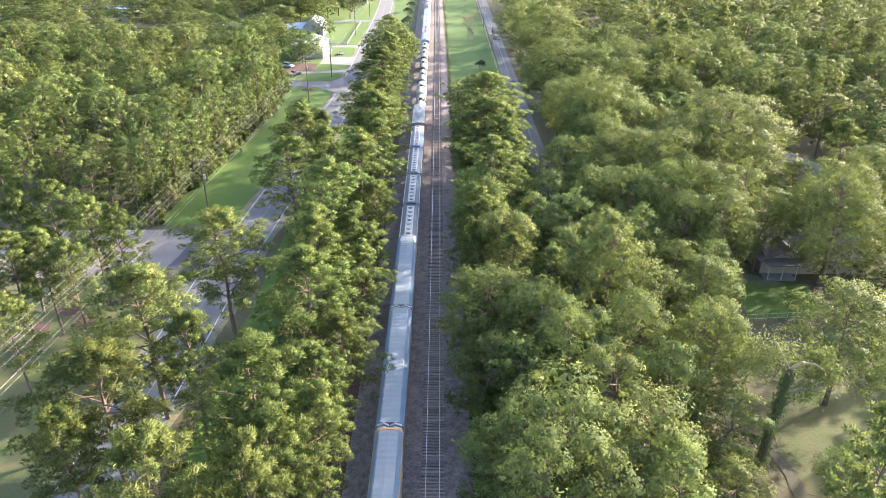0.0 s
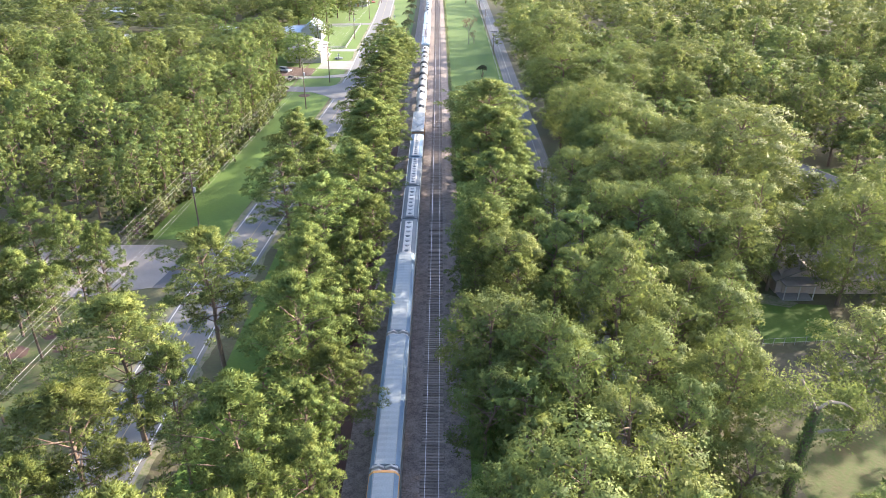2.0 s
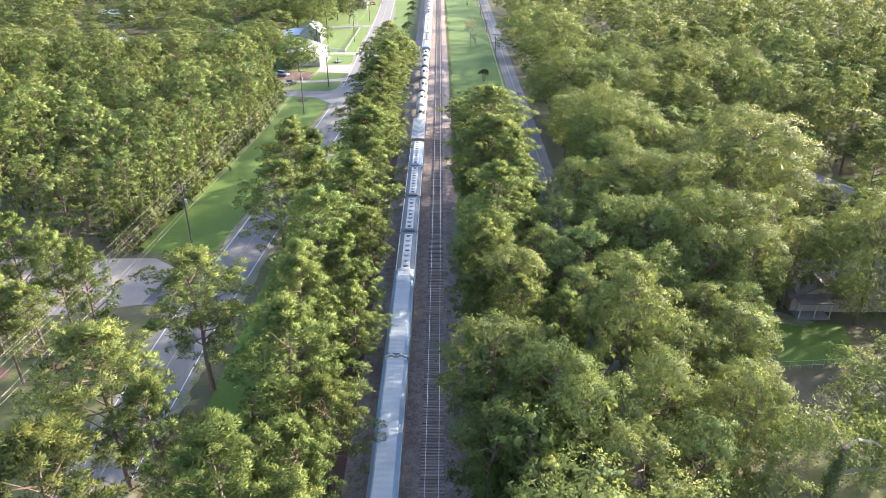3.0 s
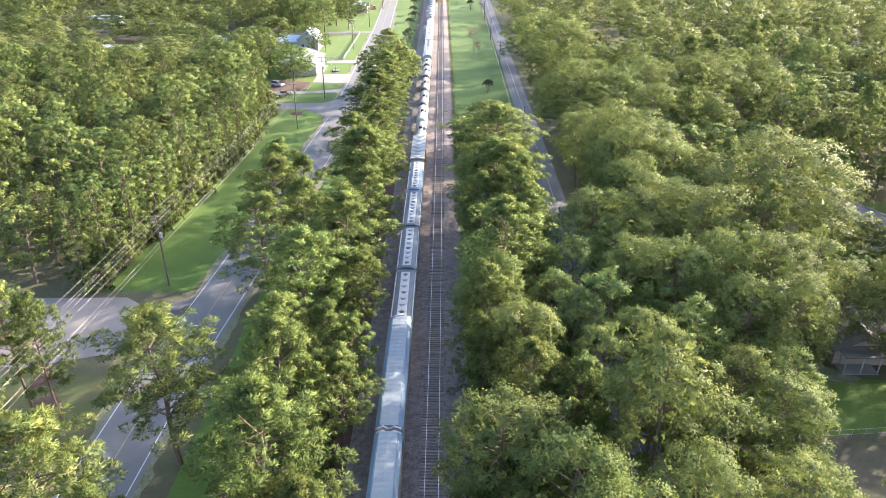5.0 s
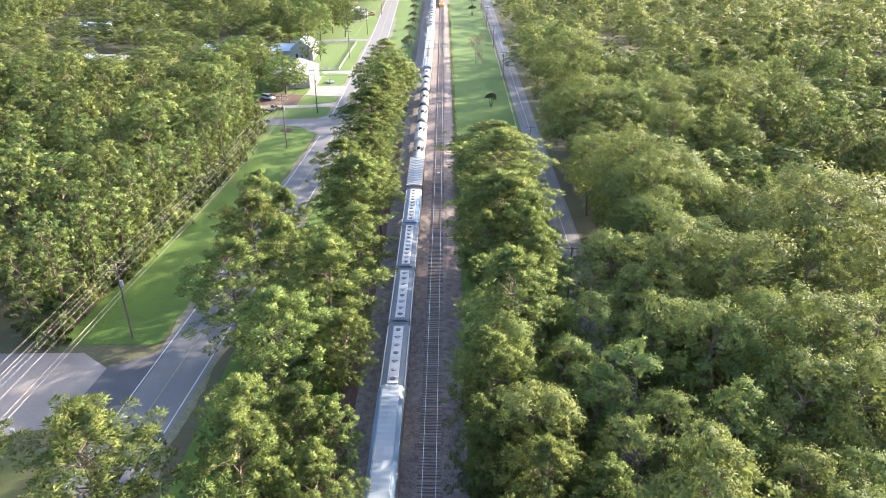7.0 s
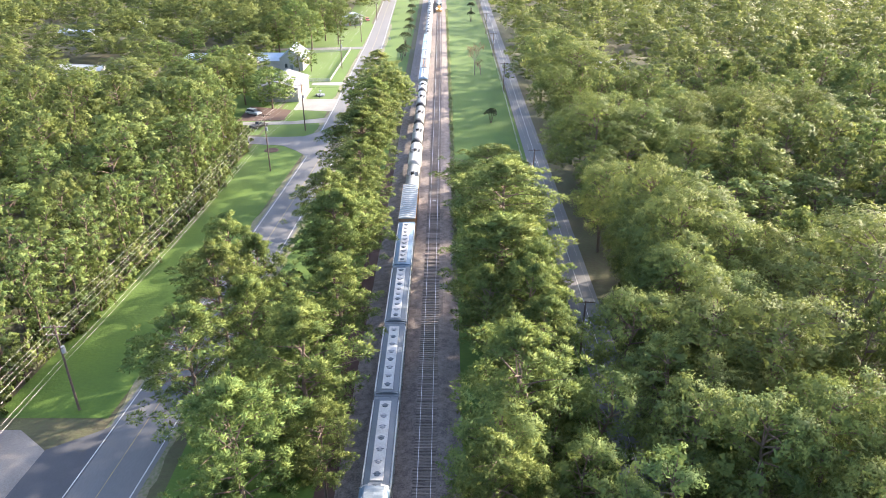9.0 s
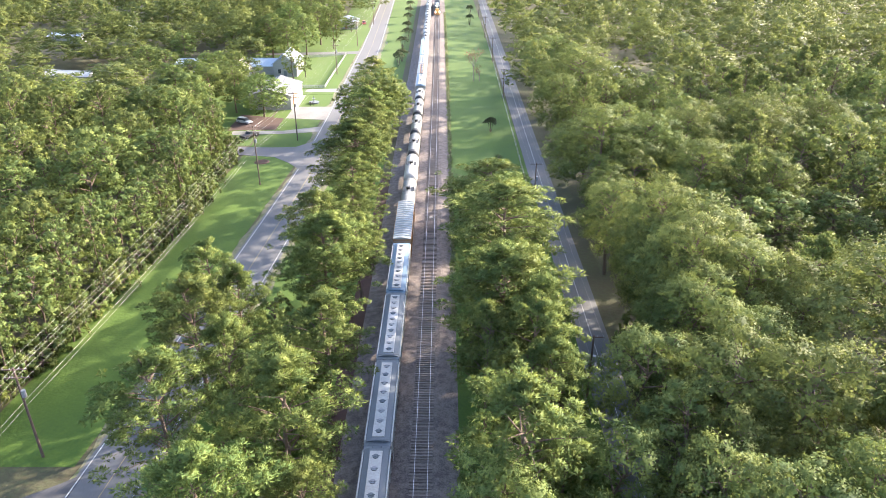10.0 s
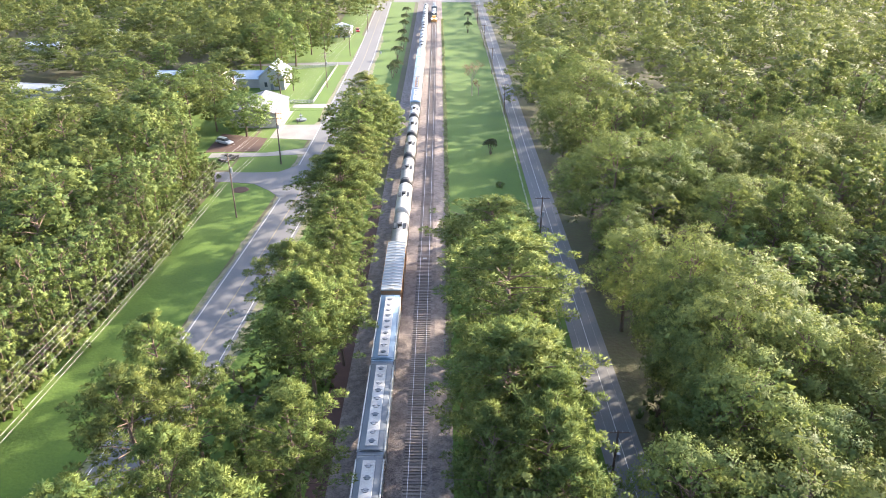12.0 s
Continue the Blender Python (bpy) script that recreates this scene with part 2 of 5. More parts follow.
def quads_mesh(name, V, material, shade=None):
    """A mesh of loose faces from an array (faces, corners, 3). shade: the way each face's bough faces, which rounds its shading."""
    if shade is not None:
        flip = (np.cross(V[:, 1] - V[:, 0], V[:, 2] - V[:, 0]) * shade).sum(1) < 0
        V = V.copy()
        V[flip] = V[flip][:, ::-1]
    n, k = V.shape[:2]
    me = bpy.data.meshes.new(name)
    me.vertices.add(n * k)
    me.vertices.foreach_set("co", V.reshape(-1).astype(np.float32))
    me.loops.add(n * k)
    me.loops.foreach_set("vertex_index", np.arange(n * k, dtype=np.int32))
    me.polygons.add(n)
    me.polygons.foreach_set("loop_start", np.arange(0, n * k, k, dtype=np.int32))
    me.update()
    me.validate()
    if shade is not None:
        me.polygons.foreach_set("use_smooth", np.ones(n, dtype=bool))
        me.normals_split_custom_set_from_vertices(np.repeat(shade, k, 0).astype(np.float32))
    me.materials.append(material)
    return me


def strip(name, material, ys, x_of, widths, z, kind="structure", label="", category=""):
    """A sheet that follows x_of(y); widths: offsets of its edges; z may be a list as long as widths."""
    bm = bmesh.new()
    zs = z if isinstance(z, (list, tuple)) else [z] * len(widths)
    rows = [[bm.verts.new((x_of(y) + w, y, zz)) for w, zz in zip(widths, zs)] for y in ys]
    for a, b in zip(rows, rows[1:]):
        for i in range(len(widths) - 1):
            bm.faces.new((a[i], a[i + 1], b[i + 1], b[i]))
    ob = part(name, bm, material)
    return tagged(ob, label, category, "", kind)


def sheet(name, material, pts, z, label, category):
    bm = bmesh.new()
    f = bm.faces.new([bm.verts.new((x, y, z)) for x, y in pts])
    if f.normal.z < 0:
        f.normal_flip()
    r = bmesh.ops.extrude_face_region(bm, geom=[f])
    bmesh.ops.translate(bm, vec=(0, 0, 0.03), verts=[v for v in r["geom"] if isinstance(v, bmesh.types.BMVert)])
    return tagged(part(name, bm, material), label, category, "", "structure")


def lerp_line(points):
    xs, ys = [p[1] for p in points], [p[0] for p in points]
    return lambda y: float(np.interp(y, ys, xs))


def frange(a, b, s):
    return [a + s * i for i in range(int((b - a) / s) + 1)]


# ---- ground ----
bm = bmesh.new()
bmesh.ops.create_grid(bm, x_segments=60, y_segments=60, size=2500)
part("ground", bm, SOIL)
tagged(bpy.data.objects["ground"], "leaf-strewn forest floor with thin grass", "ground", "", "structure")


def track_x(y):
    return -1.0 - 0.0016 * y - 1.1e-5 * y * y


HWY = lerp_line([(-60, -44), (50, -42), (100, -41.2), (130, -39.2), (160, -37.4), (190, -35.7), (223, -34.0), (265, -33.9), (320, -34.6), (372, -35.0), (442, -37.0), (550, -40), (900, -50)])
YS = frange(-60, 900, 12)
ballast = strip("ballast_bed", BALLAST, YS, track_x, [-10.0, -8.0, -6.6, 2.0, 2.9, 4.4], [0.02, 0.25, 0.46, 0.46, 0.28, 0.03], label="dark grey crushed stone ballast under two tracks", category="ballast")
strip("soil_strip", MULCH, frange(-60, 222, 12), track_x, [-12.0, -9.6], 0.05, label="reddish brown bare soil beside the track", category="soil")
strip("left_lawn", LAWN, frange(-60, 640, 10), lambda y: track_x(y) - 12.0, [-16.5, -8, 0.05], [0.03, 0.035, 0.03], label="mown green grass between highway and railway", category="lawn")
strip("right_lawn", LAWN, frange(60, 640, 10), track_x, [4.2, 12, 22.5], [0.02, 0.03, 0.03], label="bright mown grass strip between railway and lane", category="lawn")
highway = strip("highway", ASPHALT, frange(-60, 900, 8), HWY, [-0.45, 3.7, 8.0], [0.06, 0.09, 0.06], label="worn grey asphalt two-lane highway", category="road")
strip("edge_line_west", WHITELINE, frange(-60, 900, 8), HWY, [-0.02, 0.13], 0.078, label="white painted edge line", category="road marking")
strip("edge_line_east", WHITELINE, frange(-60, 900, 8), HWY, [7.3, 7.44], 0.076, label="white painted edge line", category="road marking")
strip("centre_line", YELLOWLINE, frange(-60, 900, 8), HWY, [3.62, 3.74], 0.098, label="worn yellow painted centre line", category="road marking")


def ragged_verge(name, near, far, wander, z):
    """A worn strip of sand along the road whose outer edge frays into the grass."""
    bm = bmesh.new()
    rows = []
    for y in frange(-60, 420, 1.2):
        w = noise.noise((y * 0.09, near, 0)) * 0.65 + noise.noise((y * 0.45, near, 4)) * 0.45
        out = far + (1 if far > near else -1) * wander * w
        rows.append((bm.verts.new((HWY(y) + near, y, z)), bm.verts.new((HWY(y) + out, y, z))))
    for a, b in zip(rows, rows[1:]):
        bm.faces.new((a[0], a[1], b[1], b[0]))
    return tagged(part(name, bm, SAND), "sandy worn road verge fraying into grass", "verge", "", "structure")


ragged_verge("verge_west", -0.4, -1.3, 1.3, 0.045)
ragged_verge("verge_east", 7.9, 9.2, 1.5, 0.05)
strip("verge_lawn", LAWN, frange(122, 640, 8), HWY, [-16.0, -8, -1.5], 0.035, label="bright green mown roadside grass", category="lawn")
strip("near_lawn", DRYLAWN, frange(-60, 106, 8), HWY, [-30.0, -8, -1.5], 0.03, label="patchy worn lawn with bare sand", category="lawn")


def lane_x(y):
    return 20.6


strip("side_lane", ASPHALT, frange(-60, 900, 10), lane_x, [0.0, 2.4, 4.9], [0.05, 0.07, 0.05], label="narrow grey asphalt lane along the fence", category="road")
strip("lane_line", WHITELINE, frange(40, 560, 10), lane_x, [2.42, 2.5], 0.084, label="faint pale line along the lane", category="road marking")
strip("grade_crossing_road", ASPHALT, [538, 550], lambda y: 0.0, [-31, 200], 0.075, label="asphalt road crossing the tracks", category="road")
sheet("gravel_lot", GRAVEL, [(-95, 119), (-51, 119.8), (-46.5, 116.5), (-42, 112), (-41.8, 104), (-48, 104.2), (-57, 101.4), (-95, 100)], 0.03, "pale gravel car park beside the highway", "car park")
sheet("asphalt_apron", NEWASPH, [(-46.2, 116.4), (-41.4, 119.5), (-39.5, 121), (-40.6, 104), (-47.6, 104.3), (-46.8, 109)], 0.045, "dark patched asphalt entrance", "driveway")

# ---- tracks ----
rng = np.random.default_rng(7)


def rail_pair(name, off, y0, y1):
    e = empty(name, pose(0, 0, 0), "straight mainline railway track with polished rails on wooden ties", "track", "railway tracks", "structure")
    for s in (-0.755, 0.755):
        for nm, w, z0, z1, m in (("rail_head", 0.037, 0.655, 0.70, RAIL), ("rail_web", 0.022, 0.53, 0.655, RAILSIDE)):
            bm = bmesh.new()
            ys = frange(y0, y1, 10)
            loft(bm, [[(track_x(y) + off + s - w, y, z0), (track_x(y) + off + s + w, y, z0), (track_x(y) + off + s + w, y, z1), (track_x(y) + off + s - w, y, z1)] for y in ys])
            part(nm, bm, m, e)
    return e


TRAIN_OFF = -4.7
track_main = rail_pair("railway_track", 0.0, -60, 900)
track_train = rail_pair("railway_track", TRAIN_OFF, -60, 900)


def tie_quads(y_list, off):
    out = []
    for y in y_list:
        x = track_x(y) + off + rng.normal(0, 0.04)
        z, a, b = 0.545 + rng.normal(0, 0.006), 1.3, 0.115
        p = np.array([[x - a, y - b, 0.4], [x + a, y - b, 0.4], [x + a, y + b, 0.4], [x - a, y + b, 0.4], [x - a, y - b, z], [x + a, y - b, z], [x + a, y + b, z], [x - a, y + b, z]])
        out += [p[[4, 5, 6, 7]], p[[0, 1, 5, 4]], p[[1, 2, 6, 5]], p[[2, 3, 7, 6]], p[[3, 0, 4, 7]]]
    return np.array(out)


TIE_STEP = 0.5
ob = new("far_ties", quads_mesh("far_ties", tie_quads(list(np.arange(-60, 46, TIE_STEP)) + list(np.arange(196, 520, TIE_STEP)), 0.0), TIE))
ob.parent = track_main
ob["kind"] = "stuff"
ob = new("hidden_ties", quads_mesh("hidden_ties", tie_quads(np.arange(-60, 520, TIE_STEP), TRAIN_OFF), TIE))
ob.parent = track_train
ob["kind"] = "stuff"

# ---- trees ----


def leaf_quads(P, N, size, rnd):
    """Three-cornered leaf sprays at points P with normals N."""
    n = len(P)
    N = N / np.maximum(np.linalg.norm(N, axis=1, keepdims=True), 1e-6)
    A = rnd.normal(size=(n, 3))
    U = A - (A * N).sum(1, keepdims=True) * N
    U /= np.maximum(np.linalg.norm(U, axis=1, keepdims=True), 1e-6)
    W = np.cross(N, U)
    s = (size * rnd.uniform(0.65, 1.35, n))[:, None]
    k = rnd.uniform(-0.35, 0.35, (n, 1))
    return np.stack([P - U * s * 0.36 - W * s * 0.5, P + U * s * 0.36 - W * s * 0.42, P + W * s * 0.62 + U * s * k], 1)


def lobes_of(rnd, R, H, base, count, flat=1.0):
    """Rounded clumps over a dome that make up a crown."""
    out = []
    mid = (base + H) / 2
    half = (H - base) / 2
    for i in range(count):
        zf = 1 - 1.75 * (i + 0.5) / count
        a = i * 2.39996 + rnd.uniform(-0.4, 0.4)
        rr = math.sqrt(max(0.0, 1 - zf * zf)) * R * 0.82 * rnd.uniform(0.70, 1.12)
        lr = R * rnd.uniform(0.20, 0.40) * (5.4 / max(R, 5.4)) ** 0.35
        if base <= 0:
            zf = 0.98 - 1.96 * (i + 0.5) / count
            rr = R * rnd.uniform(0.45, 0.80) * min(1.0, 1.25 * math.sqrt(max(0.05, 1 - max(0.0, zf) ** 3)))
        out.append((rr * math.cos(a), rr * math.sin(a), mid + zf * half * 0.86 * flat * rnd.uniform(0.82, 1.1), lr))
    return out


def unit(A):
    return A / np.maximum(np.linalg.norm(A, axis=1, keepdims=True), 1e-6)


def broad_crown(name, seed, R, H, base, lobes, leaves, size, material):
    """Billowing boughs of leaf tufts, each lit as the bough that carries it faces."""
    rnd = np.random.default_rng(seed)
    L = lobes_of(rnd, R, H, base, lobes)
    w = np.array([l[3] ** 2 for l in L])
    cnt = (w / w.sum() * leaves).astype(int)
    mid = np.array([0, 0, base + (H - base) * 0.40])
    P, N, S = [], [], []
    per = 18
    for (x, y, z, r), c in zip(L, cnt):
        o = np.array([x, y, z])
        away = (o - mid) / max(1e-6, np.linalg.norm(o - mid))
        shape = rnd.uniform(0.8, 1.25, 3) * np.array([1, 1, 0.72])
        g = max(4, c // per)
        d = unit(rnd.normal(size=(g, 3)) + away * 0.55 + np.array([0, 0, 0.30]))
        centre = o + d * r * rnd.uniform(0.80, 1.10, (g, 1)) * shape
        spread = rnd.uniform(0.12, 0.24, (g, 1)) * min(r, 1.6)
        e = rnd.normal(size=(g * per, 3))
        P.append(np.repeat(centre, per, 0) + e * np.repeat(spread, per, 0) * np.array([1, 1, 0.62]))
        face = np.repeat(d, per, 0)
        S.append(unit(face * 1.0 + e * 0.28 + away * 0.22 + rnd.normal(0, 0.10, (g * per, 3))))
        N.append(face + rnd.normal(0, 0.6, (g * per, 3)) + np.array([0, 0, 0.3]))
    V = leaf_quads(np.vstack(P), np.vstack(N), size, rnd)
    # the shaded inside of the boughs
    I = np.concatenate([np.array(l[:3]) * np.array([0.9, 0.9, 0.97]) + rnd.normal(size=(12, 3)) * l[3] * np.array([0.40, 0.40, 0.28]) for l in L])
    IN = rnd.normal(size=I.shape) + np.array([0, 0, 0.6])
    V = np.concatenate([V, leaf_quads(I, IN, min(0.66, R * 0.12), rnd)])
    return quads_mesh(name, V, material, np.concatenate(S + [unit(IN)])), L


def limb_mesh(name, H, r, tips, material, start=0.3):
    bm = bmesh.new()
    rnd = random.Random(len(tips) + int(H * 10))
    pts = [Vector((rnd.uniform(-0.25, 0.25) * k, rnd.uniform(-0.25, 0.25) * k, H * k / 4)) for k in range(5)]
    pts[0] = Vector((0, 0, -0.3))
    for k in range(4):
        tube(bm, pts[k], pts[k + 1], r * (1 - k * 0.21), r * (1 - (k + 1) * 0.21), 7, False)
    for x, y, z in tips:
        t = Vector((x, y, z))
        k = max(start, min(0.92, (z - 0.45 * math.hypot(x, y)) / H))
        b = pts[min(3, int(k * 4))].lerp(pts[min(3, int(k * 4)) + 1], k * 4 - min(3, int(k * 4)))
        m = b.lerp(t, 0.5) + Vector((0, 0, 0.25))
        tube(bm, b, m, r * 0.34, r * 0.2, 5, False)
        tube(bm, m, t, r * 0.2, r * 0.05, 5, False)
    me = bpy.data.meshes.new(name)
    bm.to_mesh(me)
    bm.free()
    me.materials.append(material)
    return me


def pine_meshes(seed, R, H, base, needles, size, width):
    """Whorled limbs that carry rounded puffs of needles at their ends."""
    rnd = np.random.default_rng(seed)
    C, D, S, tips = [], [], [], []
    nb = 40
    for i in range(nb):
        f = (i + 0.5) / nb
        z = base + (H - base) * f ** 0.85
        prof = math.sin(math.pi * min(1.0, 0.30 + 0.70 * f) ** 1.15) ** 0.75 if f < 0.98 else 0.25
        ln = R * max(0.22, prof) * rnd.uniform(0.55, 1.18)
        a = i * 2.39996 + rnd.uniform(-0.5, 0.5)
        tip = np.array([math.cos(a) * ln, math.sin(a) * ln, z + ln * rnd.uniform(0.02, 0.28)])
        root = np.array([0, 0, z - 0.5])
        tips.append(tuple(root + (tip - root) * 0.85))
        side = np.array([-math.sin(a), math.cos(a), 0])
        npad = 4 + int(rnd.integers(0, 4))
        for k in range(npad):
            u = 0.40 + 0.62 * (k + rnd.uniform(0.2, 0.9)) / npad
            c = root + (tip - root) * u + side * rnd.normal(0, 0.24) * ln + np.array([0, 0, rnd.uniform(-0.15, 0.45)])
            pr = rnd.uniform(0.42, 0.82) * R / 4.8
            m = max(10, int(needles / nb / 5.5 * (pr / 0.6) ** 2))
            d = unit(rnd.normal(size=(m, 3)) + np.array([0, 0, 0.45]))
            C.append(c + d * pr * rnd.uniform(0.55, 0.95, (m, 1)) * np.array([1, 1, 0.62]))
            D.append(unit(d + rnd.normal(0, 0.45, (m, 3)) + np.array([0, 0, 0.2])))
            S.append(unit(d + rnd.normal(0, 0.08, (m, 3)) + np.array([math.cos(a), math.sin(a), 0.3]) * 0.25))
    C, D, S = np.vstack(C), np.vstack(D), np.vstack(S)
    W = unit(np.cross(D, rnd.normal(size=D.shape)))
    l = (size * rnd.uniform(0.7, 1.25, len(C)))[:, None]
    V = np.stack([C + D * l * 0.8, C - D * l * 0.1 + W * l * width, C - D * l * 0.2 - W * l * width], 1)
    return quads_mesh("crown", V, PINE, S), limb_mesh("trunk", H, 0.24, tips, BARK, 0.35)


PROTO = {}
for i in range(5):
    base = (5.0, 7.0, 4.5, 7.5, 6.0)[i]
    for fine, needles, size, width in ((0, 7000, 0.42, 0.26), (1, 18000, 0.31, 0.18)):
        c, tr = pine_meshes(20 + i, 4.8, 20.0, base, needles, size, width)
        PROTO.setdefault(("pine", fine), []).append((c, tr, 4.8, 20.0))
for key, R, H, base, lob, lv, size, seeds in (("oak_s", 3.8, 16, 2.3, 24, 2400, 0.42, (1, 2, 3)), ("oak_m", 5.4, 18, 2.8, 36, 4000, 0.46, (4, 5, 6, 7)), ("oak_l", 9.0, 20, 2.6, 76, 9000, 0.50, (8, 9)), ("vine", 3.3, 19, 0.0, 44, 3000, 0.40, (10, 11, 12)), ("shrub", 2.2, 3.2, 0.0, 14, 520, 0.34, (14, 15, 16))):
    for s in seeds:
        for fine, many, small in ((0, 1.0, 1.0), (1, 3.9, 0.47)):
            if fine and key == "shrub":
                continue
            c, L = broad_crown("crown", s, R, H, base, lob, int(lv * many), size * small, VINE if key == "vine" else OAK)
            tr = limb_mesh("trunk", H * 0.88, 0.16 + R * 0.028, [l[:3] for l in L][:16], BARK)
            PROTO.setdefault((key, fine), []).append((c, tr, R, H))

NAMES = {"pine": ("pine_tree", ("tall pine with open crown of sunlit needle tufts", "slender pine with high crown and bare lower trunk")),
         "oak_s": ("broadleaf_tree", ("small broadleaf tree with rounded green crown",)),
         "oak_m": ("broadleaf_tree", ("broadleaf tree with clumped yellow-green crown", "leafy hardwood with dense uneven crown")),
         "oak_l": ("oak_tree", ("large spreading oak with broad rounded crown",)),
         "vine": ("vine_covered_tree", ("tall tree hung with climbing vines at woodland edge",)),
         "shrub": ("shrub", ("low leafy green shrub on the ground",))}
TREES = []
trnd = random.Random(11)


def plant(kind, x, y, h, r, group, fine=0):
    vs = PROTO[(kind, fine)]
    c, tr, R, H = vs[trnd.randrange(len(vs))]
    nm, labels = NAMES[kind]
    s = r / R
    e = empty(nm, Matrix.Translation((x, y, 0)) @ Matrix.Rotation(trnd.uniform(0, 6.28), 4, "Z") @ Matrix.Diagonal((s, s, h / H, 1)), labels[trnd.randrange(len(labels))], "shrub" if kind == "shrub" else "tree", group)
    for n, me in (("crown", c), ("trunk", tr)):
        o = new(n, me)
        o.parent = e
    TREES.append((x, y, r))
    return e


def oak(x, y, h, r, group, fine=0):
    return plant("oak_s" if r < 4.4 else "oak_m" if r < 7.0 else "oak_l", x, y, h, r, group, fine)

PINES_BY_HIGHWAY_A = [(-33.8, 66.4, 21, 5.3), (-32.4, 52.5, 20, 5.1), (-29.9, 83.4, 20, 5.5), (-18, 53.2, 21, 4.9), (-16.4, 71.5, 20, 5.3), (-14.9, 45.8, 19, 3.8), (-11.9, 50.8, 17, 3.1), (-22.5, 39.6, 22, 4.2), (-15.5, 39.5, 21, 3.1), (-33.6, 46.6, 18, 3.4), (-11.8, 65.4, 15, 3.8), (-11.4, 85.6, 14, 3.1), (-18.6, 103.1, 20, 4.8), (-18.3, 90.5, 18, 3.5), (-13.8, 91.6, 16, 3.2), (-10.8, 92.6, 14, 2.7), (-14.6, 115.9, 20, 5.5), (-12.7, 131.1, 18, 4.4), (-27.9, 130.7, 20, 5), (-27.5, 117.4, 19, 5.1)]
for x, y, h, r in PINES_BY_HIGHWAY_A:
    plant("pine", x, y, h, r * 1.3, "pines between highway and railway", 1)
PINES_BY_HIGHWAY_B = [(-11.4, 106.9, 15, 3.2), (-15, 151.9, 18, 4.9), (-19.3, 161, 18, 4.3), (-17.2, 194.7, 19, 6.6), (-17.1, 196.5, 19, 6.3), (-15.9, 180.2, 17, 5.6), (-16.6, 152.3, 18, 5.4), (-12.2, 159, 15, 3.8), (-14.6, 206, 18, 4.4), (-15.2, 217, 17, 4.2), (-17.5, 229, 17, 4.6), (-19.5, 264, 17, 6.0), (-14.6, 170, 16, 3.8), (-22, 124, 19, 3.6), (-27.5, 62, 18, 3.2), (-13.5, 58.6, 16, 3.0), (-17.7, 84.9, 19, 4.0), (-29.5, 140.7, 19, 4.6), (-47.1, 90.7, 18, 2.8), (-24.5, 137, 18, 3.6)]
for x, y, h, r in PINES_BY_HIGHWAY_B:
    plant("pine", x, y, h, r * 1.3, "pines between highway and railway", 1)
PINES_BY_LOT_A = [(-61.2, 90.4, 19, 3.6), (-57.4, 93.6, 20, 3.5), (-52, 93, 18, 3.1), (-57.8, 81.5, 18, 3.4), (-55.4, 84.6, 17, 3), (-50.9, 82.8, 16, 2.7), (-53.1, 71.3, 15, 2.7)]
for x, y, h, r in PINES_BY_LOT_A:
    plant("pine", x, y, h, r * 1.3, "pines beside the car park", 1)
GROVE_NEAR_A = [(6.1, 75.3, 16, 5.4), (11.8, 67.7, 18, 4.1), (9.1, 90.8, 17, 4.1), (6.1, 104.4, 17, 4.1), (21, 77.2, 22, 4.6), (4.8, 63.3, 14, 3.5), (13.8, 62.1, 18, 4.2), (16.6, 55.3, 18, 3.5), (10.8, 47.2, 19, 5.5), (18.1, 48, 18, 4.9), (5.6, 49.1, 15, 3.4), (23.5, 59.1, 17, 3.4), (21.7, 66.5, 17, 4), (30.1, 64.2, 18, 3.7), (8, 41.1, 19, 3.7), (13.2, 41.4, 18, 3.5), (19.4, 43.1, 17, 3), (27.3, 46.8, 11, 3)]
for x, y, h, r in GROVE_NEAR_A:
    oak(x, y, h * 1.04, r * 1.2, "grove beside the railway", 1)
GROVE_NEAR_B = [(41.5, 51.8, 8.5, 2.7), (29.5, 55.5, 13, 3.2), (31.5, 69, 15, 3.4), (48.1, 68.9, 17, 5.1), (34.8, 79.5, 15, 4.1), (28.1, 76, 16, 3.5)]
for x, y, h, r in GROVE_NEAR_B:
    oak(x, y, h * 1.04, r * 1.2, "grove beside the railway", 1)
GROVE_MID_A = [(61.8, 99.2, 19, 6.6), (75.5, 112, 19, 5.8), (52.6, 103.5, 15, 4.0), (36.2, 149.4, 20, 8.8), (53.9, 129.7, 22, 11.8), (30.4, 119.6, 20, 5.6), (36.9, 116.4, 21, 5.8), (36.5, 103.5, 20, 4.8), (30.3, 102.3, 19, 4.8), (25.6, 106, 18, 4.3), (42.4, 102.3, 20, 4.8), (48.4, 104.9, 19, 3.6), (36.3, 94.7, 18, 4.1), (41.7, 94.8, 18, 4.1), (19.8, 97.7, 17, 3.4), (17.8, 111.2, 16, 3.6), (22.6, 90.9, 17, 2.8), (28.9, 90.9, 17, 3.1), (15.9, 96.7, 16, 3.1), (23.1, 124.2, 17, 4.1)]
for x, y, h, r in GROVE_MID_A:
    oak(x, y, h * 1.04, r * 1.2, "grove beside the railway", 1)
GROVE_MID_B = [(14.3, 102.2, 15, 3), (32.8, 84.5, 16, 3.1), (36.9, 83.8, 15, 2.9), (17.6, 87.5, 16, 2.8), (27.2, 128, 15, 3.2), (24.4, 115.5, 16, 3.6), (28.7, 111.6, 17, 3.4)]
for x, y, h, r in GROVE_MID_B:
    oak(x, y, h * 1.04, r * 1.2, "grove beside the railway", 1)
